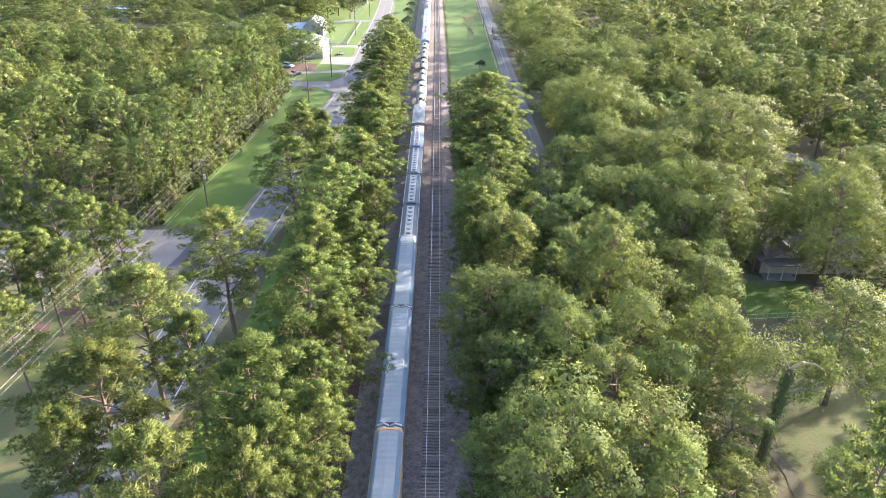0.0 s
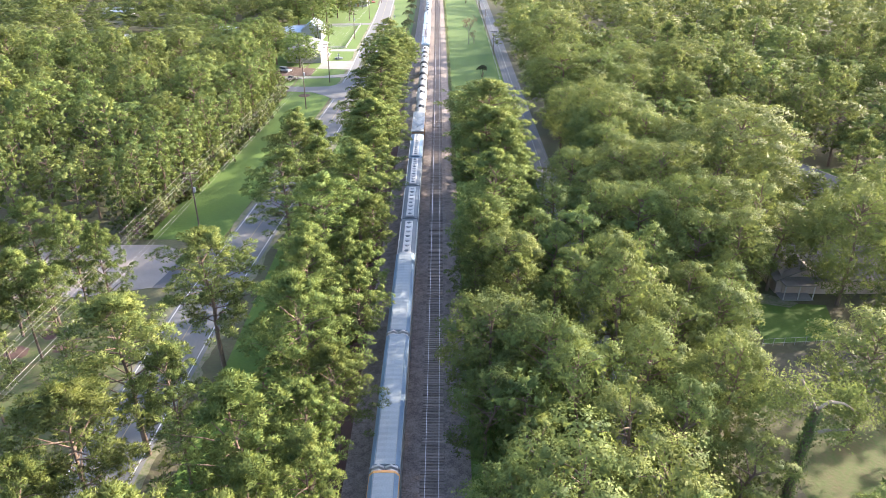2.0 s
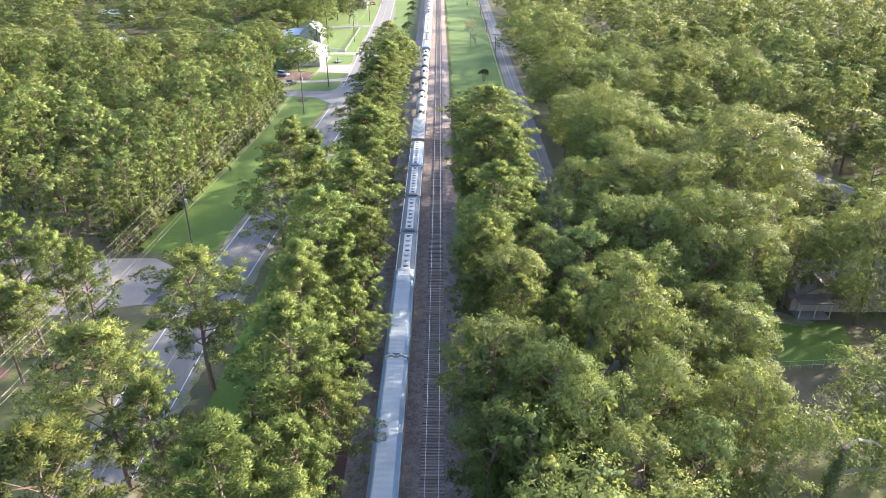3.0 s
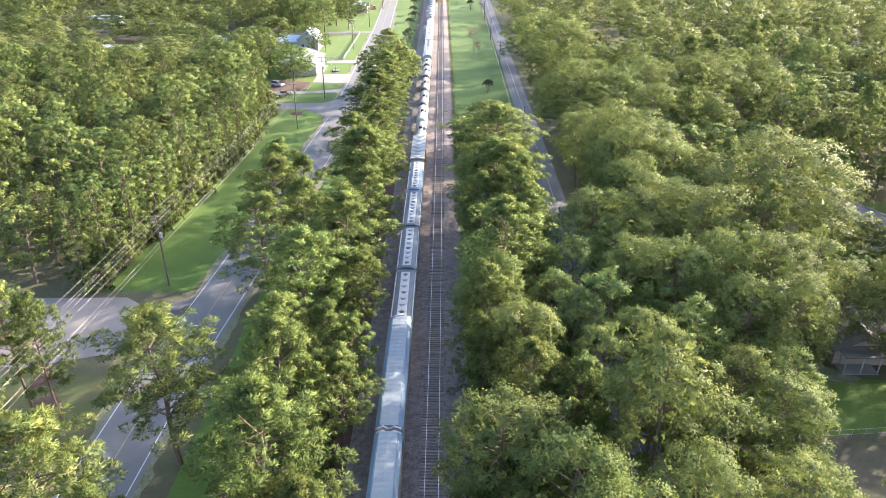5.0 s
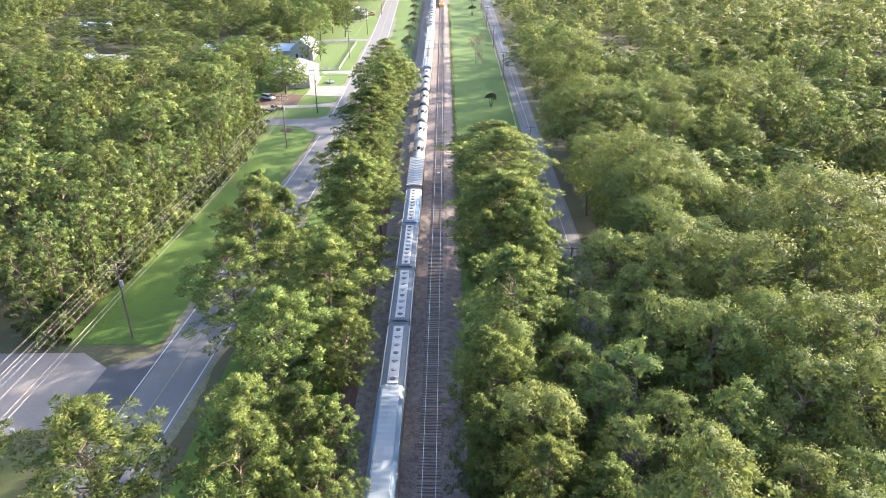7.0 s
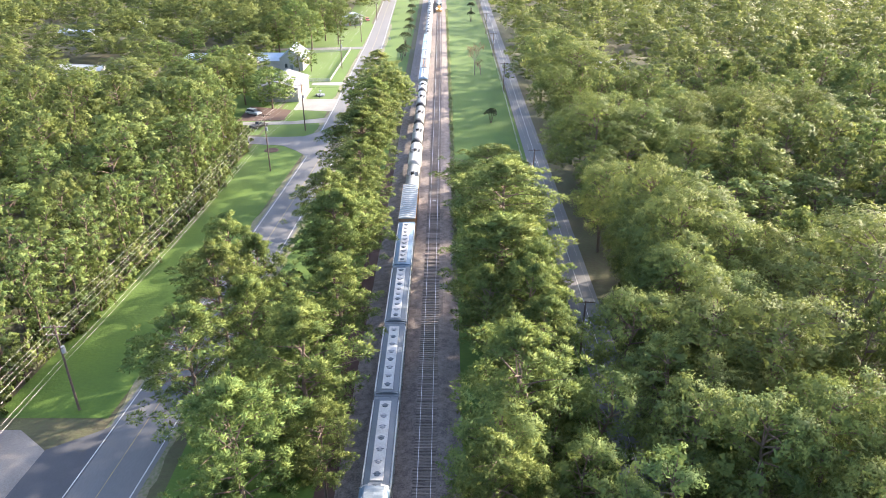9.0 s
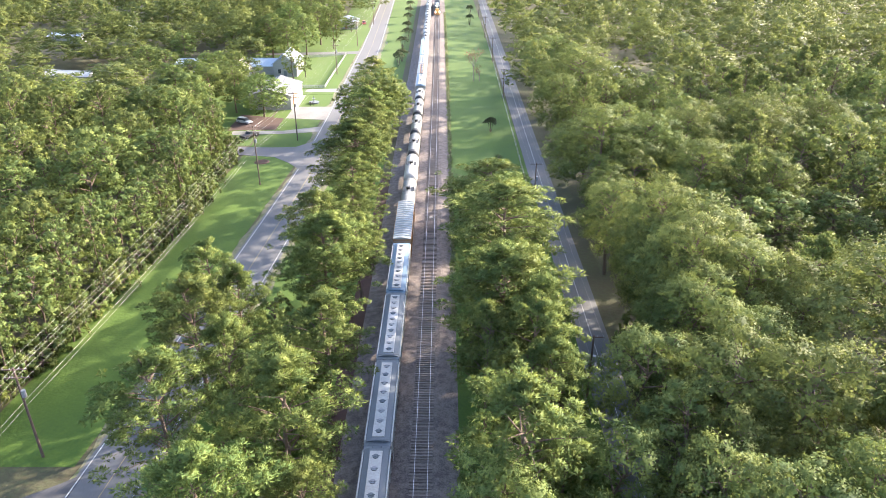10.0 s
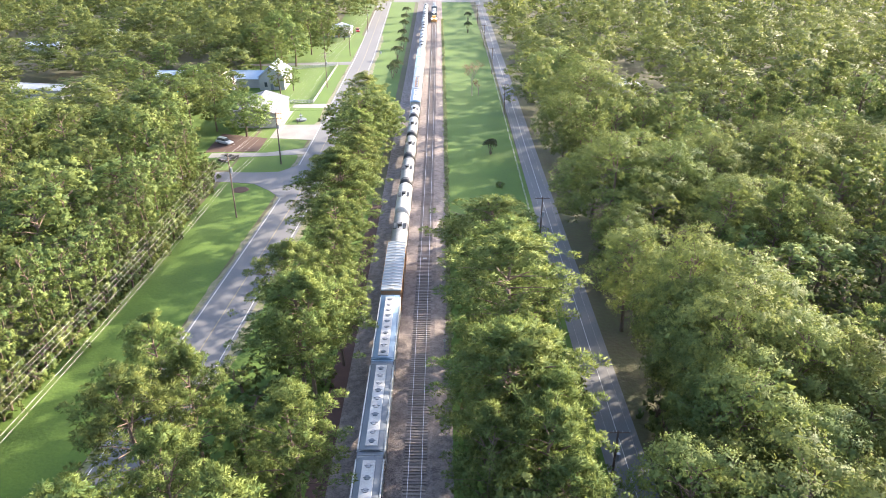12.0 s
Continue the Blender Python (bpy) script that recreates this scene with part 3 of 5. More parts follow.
PINES_BY_LANE_A = [(21.8, 80.1, 21, 3.6), (8.1, 110, 21, 5.3), (10.5, 156, 21, 7.1), (10, 135.7, 21, 6.5), (12.6, 130.9, 20, 3.6), (12.8, 123.1, 17, 3.6), (5.6, 99.8, 17, 3.8), (8.7, 91.8, 16, 2), (4.5, 89.5, 16, 2.7), (9.5, 84.3, 16, 3.1), (14.8, 83.7, 15, 2.9), (11, 167.8, 18, 6.4), (9.7, 185.6, 14, 7.5), (8.4, 137.5, 21, 5.5), (11.4, 126.1, 20, 4.2), (6.2, 127.8, 18, 3.6), (11.1, 134.3, 17, 3.5)]
for x, y, h, r in PINES_BY_LANE_A:
    plant("pine", x, y, h, r * 1.3, "pines between railway and lane", 1)
GROVE_FAR_A = [(28.7, 167.9, 18, 4.6), (33, 156.9, 21, 6), (33, 142.8, 21, 6.4), (40.1, 140.8, 20, 5.1), (31.4, 132.3, 20, 4.9), (45.2, 139.8, 19, 3.6), (29.8, 134, 19, 4.2), (36.6, 127.9, 18, 4.7), (45, 135.2, 18, 3.4), (32.9, 199, 20, 9.2), (42.9, 201.2, 19, 7.3), (53.4, 207.6, 19, 6.5), (69.4, 212.3, 20, 9), (48.4, 185, 19, 4.9), (56.8, 188.8, 17, 5), (62.2, 184, 17, 4.4), (87, 217.2, 18, 6.7), (38.6, 258.8, 20, 9.9), (30.5, 240.3, 18, 6.2), (35.5, 290.1, 19, 8.4)]
for x, y, h, r in GROVE_FAR_A:
    oak(x, y, h, r * 1.2, "grove beside the lane", 1)
GROVE_FAR_B = [(30.4, 180.6, 15, 4.2)]
for x, y, h, r in GROVE_FAR_B:
    oak(x, y, h, r * 1.2, "grove beside the lane", 1)

# woodland filled in between, kept off roads, lots and houses
CLEAR = [(-95, -44, 98, 124), (-70, -36, 232, 345), (-104, -80, 285, 345), (-145, -115, 288, 322), (-158, -136, 375, 410), (-186, -150, 350, 395), (42, 64, 74, 113), (32.5, 66, 44, 80), (62, 72, 100, 116), (48, 74, 268, 316), (66, 92, 130, 156)]


SHRUBS = []


def free(x, y, r, k=0.72):
    if any(a < x < b and c < y < d for a, b, c, d in CLEAR):
        return False
    return all((x - a) ** 2 + (y - b) ** 2 > ((r + q) * k) ** 2 for a, b, q in TREES)


def in_reach(x, y):
    return abs(x) < 0.566 * y + 19


def edge(y):
    """The woodland's edge west of the highway."""
    return float(np.interp(y, [123, 140, 160, 171, 195, 238], [-58.5, -56.0, -54.5, -52.8, -52.0, -54.5]))


for y in frange(123, 232, 4.2):
    plant("vine", edge(y) + trnd.uniform(-1.8, 1.4), y, trnd.uniform(14, 20.5), trnd.uniform(2.2, 3.2), "woodland edge by the power line")
for y in frange(122, 234, 2.1):
    plant("shrub", edge(y) + trnd.uniform(0.2, 2.2), y, trnd.uniform(2.5, 6.0), trnd.uniform(1.6, 2.6), "shrubs at the woodland edge")
for i in range(2600):
    y = trnd.uniform(124, 238)
    x = trnd.uniform(-150, edge(y) - 3)
    r = trnd.uniform(3.2, 7.0) if i < 900 else trnd.uniform(2.8, 4.0)
    if in_reach(x, y) and free(x, y, r, 0.78):
        oak(x, y, trnd.uniform(14.5, 21) if r > 4 else trnd.uniform(11, 18), r, "dense woodland west of the highway")
for i in range(2600):
    y = trnd.uniform(40, 265)
    x = trnd.uniform(28, 150)
    r = trnd.uniform(3.6, 6.2)
    if x - r > 24.0 and in_reach(x, y) and free(x, y, r, 0.70):
        if trnd.random() < 0.12:
            plant("pine", x, y, trnd.uniform(18, 22), 4.2, "woodland east of the lane")
        else:
            oak(x, y, trnd.uniform(10, 15) if x < 75 and y < 185 else trnd.uniform(12, 20), r, "woodland east of the lane")

for i in range(500):
    x, y, r = trnd.uniform(6, 13.5), trnd.uniform(26, 150), trnd.uniform(2.8, 3.8)
    if free(x, y, r, 0.62):
        oak(x, y, trnd.uniform(12, 17), r, "grove beside the railway")

# unseen trees past the yards, added to keep the low sun off them
for i in range(160):
    y = trnd.uniform(40, 150)
    x = 0.566 * y + 19 + trnd.uniform(0, 34)
    r = trnd.uniform(4.4, 6.6)
    if free(x, y, r, 0.85):
        oak(x, y, trnd.uniform(13, 18), r, "woodland beyond the yards")

# understorey shrubs that close the ground between the trunks
for i in range(1500):
    k = i % 5
    if k < 2:
        x, y = trnd.uniform(4.6, 18.6), trnd.uniform(28, 206)
    elif k < 4:
        x, y = trnd.uniform(26.5, 50), trnd.uniform(28, 150)
    else:
        x, y = trnd.uniform(-26, -13.5), trnd.uniform(28, 160)
    r = trnd.uniform(1.5, 2.9)
    if not any(a < x < b and c < y < d for a, b, c, d in CLEAR) and all((x - a) ** 2 + (y - b) ** 2 > ((r + q) * 0.8) ** 2 for a, b, q in SHRUBS):
        SHRUBS.append((x, y, r))
        plant("shrub", x, y, trnd.uniform(2.2, 5.5), r, "understorey shrubs")
        TREES.pop()

# far woods: many low-detail trees in one sheet of leaves each side


def far_woods(name, seed, spots, label):
    rnd = np.random.default_rng(seed)
    temps = []
    for k in range(10):
        near = k < 5
        L = lobes_of(rnd, 4.6, 17, 4.0, 20 if near else 13)
        g, per = (13, 4) if near else (7, 3)
        P, N, S = [], [], []
        for x, y, z, r in L:
            o = np.array([x, y, z])
            away = unit(np.array([[x, y, (z - 9) * 0.6]]))[0]
            d = unit(rnd.normal(size=(g, 3)) + away * 0.5 + np.array([0, 0, 0.4]))
            q = o + d * r * rnd.uniform(0.7, 1.2, (g, 1)) * np.array([1, 1, 0.75])
            e = rnd.normal(size=(g * per, 3))
            P.append(np.repeat(q, per, 0) + e * 0.34 * np.array([1, 1, 0.6]))
            N.append(np.repeat(d, per, 0) + rnd.normal(0, 0.5, (g * per, 3)))
            S.append(unit(np.repeat(d, per, 0) * 0.6 + e * 0.25 + away * 0.5 + np.array([0, 0, 0.2])))
        temps.append((leaf_quads(np.vstack(P), np.vstack(N), 0.60 if near else 0.98, rnd), np.vstack(S)))
    out, shade = [], []
    for x, y, s, h in spots:
        V, S = temps[int(rnd.integers(0, 5)) + (0 if y < 400 else 5)]
        a = rnd.uniform(0, 6.28)
        c, q = math.cos(a), math.sin(a)
        turn = np.array([[c, -q, 0], [q, c, 0], [0, 0, 1]])
        out.append(V @ (turn * np.array([[s], [s], [h]])).T + np.array([x, y, 0]))
        shade.append(S @ turn.T)
    ob = new(name, quads_mesh(name, np.concatenate(out), FARLEAF, np.concatenate(shade)))
    return tagged(ob, label, "woods", "", "stuff")


def spots_in(seed, x0, x1, y0, y1, tries, gap, keep=1.0):
    rnd = random.Random(seed)
    cells, got = {}, []
    for i in range(tries):
        x, y = rnd.uniform(x0, x1), rnd.uniform(y0, y1)
        if not in_reach(x, y) or abs(x) > 0.566 * (y - 78) + 75 or any(a < x < b and c < y < d for a, b, c, d in CLEAR) or rnd.random() > keep:
            continue
        k = (int(x // gap), int(y // gap))
        if any((x - p) ** 2 + (y - q) ** 2 < gap * gap for i2 in (-1, 0, 1) for j2 in (-1, 0, 1) for p, q in cells.get((k[0] + i2, k[1] + j2), ())):
            continue
        if y < 280 and not free(x, y, 4, 0.7):
            continue
        cells.setdefault(k, []).append((x, y))
        got.append((x, y, rnd.uniform(0.85, 1.9), rnd.uniform(0.62, 1.30)))
    return got


far_woods("far_woods_east", 5, spots_in(1, 28, 380, 262, 620, 9000, 9.8), "hazy far woodland canopy east of the lane")
far_woods("far_woods_west", 6, [(x, y, s, h * (0.66 if y < 345 else 0.9)) for x, y, s, h in spots_in(2, -380, -72, 240, 440, 9000, 8.0)] + spots_in(3, -380, -36, 435, 640, 6000, 8.2), "dark far woodland canopy beyond the houses")

# ---- the train ----


def ring(pts, y):
    return [(x, y, z) for x, z in pts]


def mirror(right):
    """Closed section from the points of its right half, bottom to top."""
    return right + [(-x, z) for x, z in reversed(right)]


def wheel_sets(e, L, inset=2.2):
    for yc in (inset, L - inset):
        bm = bmesh.new()
        for s in (-1.02, 1.02):
            box(bm, s - 0.09, s + 0.09, yc - 1.35, yc + 1.35, 0.38, 0.72, 0.05)
        box(bm, -1.0, 1.0, yc - 0.25, yc + 0.25, 0.45, 0.8)
        t = part("truck_frame", bm, CARBLACK, e)
        for dy in (-0.9, 0.9):
            for s in (-0.76, 0.76):
                bm = bmesh.new()
                tube(bm, (s - 0.06, yc + dy, 0.42), (s + 0.06, yc + dy, 0.42), 0.42, 0.42, 14)
                part("wheel", bm, RAILSIDE, t)


def coupler(e, L):
    for y0, y1 in ((-0.35, 0.3), (L - 0.3, L + 0.35)):
        bm = bmesh.new()
        box(bm, -0.12, 0.12, y0, y1, 0.72, 0.98, 0.03)
        part("coupler", bm, CARBLACK, e)


def ladder(e, x, y, z0, z1, material):
    bm = bmesh.new()
    for s in (-0.2, 0.2):
        tube(bm, (x, y + s, z0), (x, y + s, z1), 0.025, sides=5)
    for z in frange(z0 + 0.2, z1 - 0.1, 0.4):
        tube(bm, (x, y - 0.2, z), (x, y + 0.2, z), 0.02, sides=5)
    part("ladder", bm, material, e)


def autorack(L, label, band=None):
    e = empty("autorack_car", pose(0, 0, 0), label, "railcar", "cars of the parked train")
    a, b = 0.45, L - 0.45
    sec = mirror([(1.42, 0.75), (1.48, 1.0), (1.48, 4.75)])
    bm = bmesh.new()
    loft(bm, [ring(sec, a), ring(sec, b)])
    part("body", bm, CARGREY, e)
    for s in (-1, 1):
        for i in range(int((b - a) / 2.4)):
            y = a + 0.1 + i * 2.4
            bm = bmesh.new()
            box(bm, s * 1.47 if s > 0 else -1.53, 1.53 if s > 0 else -1.47, y, y + 2.2, 1.2, 4.6, 0.02)
            part("side_panel", bm, CARWHITE if band else CARGREY, e)
        bm = bmesh.new()
        box(bm, 1.46 if s > 0 else -1.56, 1.56 if s > 0 else -1.46, a, b, 4.62, 4.80, 0.02)
        part("roof_rail", bm, CARORANGE if band else STEEL, e)
    # roof: a flat crown and two sloping skirts with shallow cross ribs
    roof = bmesh.new()
    n = int((b - a) / 0.42)
    half = [(1.47, 4.80), (1.06, 5.24), (0.98, 5.30)]
    secs = []
    for i in range(n + 1):
        y = a + (b - a) * i / n
        lift = 0.025 if i % 2 else 0.0
        secs.append(ring(mirror([(1.2, 4.7)] + [(x, z + (lift if k else 0)) for k, (x, z) in enumerate(half)] + [(0.0001, 5.36 + lift)]), y))
    loft(roof, secs)
    part("roof", roof, STEEL, e, "pale blue galvanised ribbed roof")
    for s in (-1, 1):
        bm = bmesh.new()
        loft(bm, [ring([(s * 1.08, 5.255), (s * 1.46, 4.83), (s * 1.49, 4.85), (s * 1.11, 5.285)], y) for y in (a + 0.05, b - 0.05)])
        part("roof_skirt", bm, STEELBLUE, e)
    for y0, y1, d in ((a - 0.28, a + 0.02, -1), (b - 0.02, b + 0.28, 1)):
        for s in (-1, 1):
            bm = bmesh.new()
            box(bm, 0.05 if s > 0 else -1.36, 1.36 if s > 0 else -0.05, y0, y1, 0.95, 5.02, 0.05)
            dr = part("end_door", bm, CARWHITE, e)
            bm = bmesh.new()
            tube(bm, (s * 0.16, y1 + 0.03 if d > 0 else y0 - 0.03, 1.2), (s * 0.16, y1 + 0.03 if d > 0 else y0 - 0.03, 4.6), 0.03, sides=6)
            part("latch_bar", bm, STEEL, dr)
            bm = bmesh.new()
            tube(bm, (s * 1.5, (y0 + y1) / 2, 1.0), (s * 1.5, (y0 + y1) / 2, 4.9), 0.09, 0.09, 8)
            part("hinge_post", bm, STEEL, e)
            bm = bmesh.new()
            yy = y0 if d < 0 else y1
            ro = [(0.04, 5.02), (1.34, 5.02), (0.62, 5.34)]
            loft(bm, [[(s * x, yy - 0.0, z) for x, z in ro], [(s * x, yy - d * 0.35, z) for x, z in ro]])
            part("gable_plate", bm, CARWHITE, e)
    if band:
        bm = bmesh.new()
        loft(bm, [ring(mirror([(1.30, 4.7), (1.52, 4.83), (1.08, 5.32), (0.0001, 5.41)]), y) for y in (b - 0.32, b - 0.02)])
        part("end_band", bm, CARORANGE, e, "orange painted end band")
    bm = bmesh.new()
    box(bm, -1.3, 1.3, -0.1, L + 0.1, 0.6, 0.85)
    part("underframe", bm, CARBLACK, e)
    wheel_sets(e, L, 3.0)
    coupler(e, L)
    return e


def hopper(L, label, slope, trough, side, hatches, r=0.31, end=None):
    e = empty("covered_hopper_car", pose(0, 0, 0), label, "railcar", "cars of the parked train")
    a, b = 0.55, L - 0.55
    prof = [(1.30, 1.5), (1.50, 2.0), (1.53, 3.55), (1.47, 3.95)]
    bm = bmesh.new()
    loft(bm, [ring(mirror([(1.25, 2.2), (1.48, 2.4), (1.50, 3.5), (1.40, 3.92)]), a), ring(mirror(prof), a + 1.2), ring(mirror(prof), b - 1.2), ring(mirror([(1.25, 2.2), (1.48, 2.4), (1.50, 3.5), (1.40, 3.92)]), b)])
    part("body", bm, side, e)
    bm = bmesh.new()
    roofs = mirror([(1.45, 3.92), (1.30, 4.14), (0.80, 4.30), (0.0001, 4.36)])
    loft(bm, [ring(roofs, a), ring(roofs, b)])
    part("roof", bm, slope, e)
    for s in (-1, 1):
        bm = bmesh.new()
        box(bm, 1.40 if s > 0 else -1.58, 1.58 if s > 0 else -1.40, a, b, 3.93, 4.06, 0.03)
        part("side_sill", bm, side, e)
        for i in range(9):
            y = a + 1.3 + (b - a - 2.6) * i / 8
            bm = bmesh.new()
            box(bm, 1.50 if s > 0 else -1.60, 1.60 if s > 0 else -1.50, y - 0.05, y + 0.05, 1.9, 3.9)
            part("side_rib", bm, side, e)
    t0, t1 = a + 0.55, b - 0.55
    bm = bmesh.new()
    box(bm, -0.68, 0.68, t0, t1, 4.26, 4.44, 0.04)
    tr = part("hatch_trough", bm, trough, e, "pale loading trough along the roof")
    for i in range(hatches):
        y = t0 + (t1 - t0) * (i + 0.5) / hatches
        bm = bmesh.new()
        tube(bm, (0, y, 4.42), (0, y, 4.53), r * 1.08, r, 14)
        tube(bm, (0, y, 4.53), (0, y, 4.585), r * 0.55, r * 0.4, 10)
        h = part("hatch", bm, INSUL if i % 3 else CARDARK, e)
        bm = bmesh.new()
        box(bm, -0.42, 0.42, y - 0.035, y + 0.035, 4.53, 4.57)
        part("hatch_bar", bm, CARDARK, h)
    for y0, y1 in ((0.02, a + 0.35), (b - 0.35, L - 0.02)):
        bm = bmesh.new()
        box(bm, -1.45, 1.45, y0, y1, 4.02, 4.08)
        for x in (-1.45, -0.5, 0.5, 1.45):
            tube(bm, (x, (y0 + y1) / 2, 4.05), (x, (y0 + y1) / 2, 4.5), 0.03, sides=5)
        tube(bm, (-1.45, (y0 + y1) / 2, 4.5), (1.45, (y0 + y1) / 2, 4.5), 0.03, sides=5)
        part("end_platform", bm, end or slope, e)
        bm = bmesh.new()
        box(bm, -1.3, 1.3, y0, y1, 0.85, 1.1)
        part("end_sill", bm, side, e)
    for i in range(4):
        y = a + (b - a) * (i + 0.5) / 4
        bm = bmesh.new()
        w = (b - a) / 8.2
        loft(bm, [[(-1.2, y - w, 1.9), (1.2, y - w, 1.9), (1.2, y + w, 1.9), (-1.2, y + w, 1.9)], [(-0.5, y - 0.35, 0.55), (0.5, y - 0.35, 0.55), (0.5, y + 0.35, 0.55), (-0.5, y + 0.35, 0.55)]])
        part("discharge_bay", bm, side, e)
    ladder(e, 1.58, a + 0.6, 1.0, 4.0, side)
    ladder(e, -1.58, b - 0.6, 1.0, 4.0, side)
    wheel_sets(e, L)
    coupler(e, L)
    return e


def boxcar(L):
    e = empty("box_car", pose(0, 0, 0), "brown boxcar with pale ribbed metal roof on the siding train", "railcar", "cars of the parked train")
    a, b = 0.45, L - 0.45
    bm = bmesh.new()
    box(bm, -1.50, 1.50, a, b, 0.95, 4.62, 0.03)
    part("body", bm, CARRUST, e)
    bm = bmesh.new()
    loft(bm, [ring(mirror([(1.56, 4.56), (1.56, 4.66), (0.0001, 4.84)]), y) for y in (a - 0.03, b + 0.03)])
    part("roof", bm, STEEL, e, "pale blue galvanised roof")
    for i in range(17):
        y = a + 0.25 + (b - a - 0.5) * i / 16
        bm = bmesh.new()
        loft(bm, [ring(mirror([(1.5, 4.65), (1.5, 4.72), (0.0001, 4.92)]), yy) for yy in (y - 0.11, y + 0.11)])
        part("roof_rib", bm, CARWHITE, e)
    for s in (-1, 1):
        bm = bmesh.new()
        box(bm, 1.5 if s > 0 else -1.60, 1.60 if s > 0 else -1.5, L / 2 - 1.6, L / 2 + 1.6, 1.1, 4.4, 0.03)
        d = part("sliding_door", bm, CARRUST, e)
        bm = bmesh.new()
        tube(bm, (s * 1.64, L / 2 - 1.2, 1.2), (s * 1.64, L / 2 - 1.2, 4.3), 0.035, sides=6)
        part("door_bar", bm, STEEL, d)
        for i in range(12):
            y = a + 0.3 + (b - a - 0.6) * i / 11
            if abs(y - L / 2) > 1.8:
                bm = bmesh.new()
                box(bm, 1.49 if s > 0 else -1.57, 1.57 if s > 0 else -1.49, y - 0.06, y + 0.06, 1.0, 4.55)
                part("side_post", bm, CARRUST, e)
        bm = bmesh.new()
        box(bm, 1.46 if s > 0 else -1.6, 1.6 if s > 0 else -1.46, a, b, 4.50, 4.64)
        part("top_chord", bm, CARORANGE, e)
    bm = bmesh.new()
    box(bm, -1.3, 1.3, 0, L, 0.7, 0.98)
    part("underframe", bm, CARBLACK, e)
    ladder(e, 1.58, a + 0.4, 1.0, 4.5, CARRUST)
    wheel_sets(e, L)
    coupler(e, L)
    return e


def tank_car(L, label, shell_mat, ends, r=1.45, zc=2.55):
    e = empty("tank_car", pose(0, 0, 0), label, "railcar", "cars of the parked train")
    a, b = 0.9, L - 0.9

    def circ(y, rr, n=24):
        return [(rr * math.cos(2 * math.pi * i / n), y, zc + rr * math.sin(2 * math.pi * i / n)) for i in range(n)]

    bm = bmesh.new()
    loft(bm, [circ(a + 0.55, r), circ(b - 0.55, r)], False)
    part("shell", bm, shell_mat, e, smooth=True)
    for yb, d in ((a + 0.55, -1), (b - 0.55, 1)):
        bm = bmesh.new()
        loft(bm, [circ(yb + d * 0.9 * math.sin(q), max(0.03, r * math.cos(q))) for q in [k * math.pi / 2 / 6 for k in range(7)]])
        part("end_cap", bm, ends, e, smooth=True)
        bm = bmesh.new()
        loft(bm, [circ(yb - d * 0.02, r + 0.012), circ(yb - d * 0.85, r + 0.012)], False)
        part("end_band", bm, ends, e, smooth=True)
    for k in (0.3, 0.5, 0.7):
        bm = bmesh.new()
        loft(bm, [circ(a + (b - a) * k - 0.04, r + 0.02), circ(a + (b - a) * k + 0.04, r + 0.02)], False)
        part("hoop", bm, shell_mat, e)
    yc = L / 2
    bm = bmesh.new()
    tube(bm, (0, yc, zc + r - 0.1), (0, yc, zc + r + 0.38), 0.42, 0.42, 16)
    tube(bm, (0, yc, zc + r + 0.38), (0, yc, zc + r + 0.45), 0.46, 0.40, 16)
    m = part("manway", bm, CARBLACK, e)
    bm = bmesh.new()
    tube(bm, (0.25, yc + 0.9, zc + r - 0.1), (0.25, yc + 0.9, zc + r + 0.3), 0.14, 0.14, 10)
    tube(bm, (-0.2, yc - 0.9, zc + r - 0.1), (-0.2, yc - 0.9, zc + r + 0.25), 0.12, 0.12, 10)
    part("valve", bm, CARBLACK, m)
    bm = bmesh.new()
    for s in (-1, 1):
        box(bm, s * 0.85 - 0.28, s * 0.85 + 0.28, yc - 1.2, yc + 1.2, zc + r - 0.12, zc + r - 0.06)
        for yy in (-1.2, 0, 1.2):
            tube(bm, (s * 1.12, yc + yy, zc + r - 0.1), (s * 1.12, yc + yy, zc + r + 0.75), 0.025, sides=5)
        tube(bm, (s * 1.12, yc - 1.2, zc + r + 0.75), (s * 1.12, yc + 1.2, zc + r + 0.75), 0.025, sides=5)
    part("walkway", bm, CARBLACK, e)
    ladder(e, 1.52, yc + 0.2, 1.1, zc + r, CARBLACK)
    bm = bmesh.new()
    for y0, y1 in ((0.1, 3.2), (L - 3.2, L - 0.1)):
        box(bm, -1.35, 1.35, y0, y1, 0.85, 1.12, 0.04)
        for x in (-1.3, 1.3):
            tube(bm, (x, y0 + 0.1, 1.1), (x, y0 + 0.1, 2.1), 0.03, sides=5)
    part("saddle_frame", bm, CARBLACK, e)
    wheel_sets(e, L)
    coupler(e, L)
    return e


def on_track(y, off):
    a = math.degrees(math.atan(0.0016 + 2.2e-5 * y))
    return pose(track_x(y) + off, y, 0.70, 0, 0, a)


def set_car(e, y):
    e.matrix_basis = on_track(y, TRAIN_OFF)
    return e


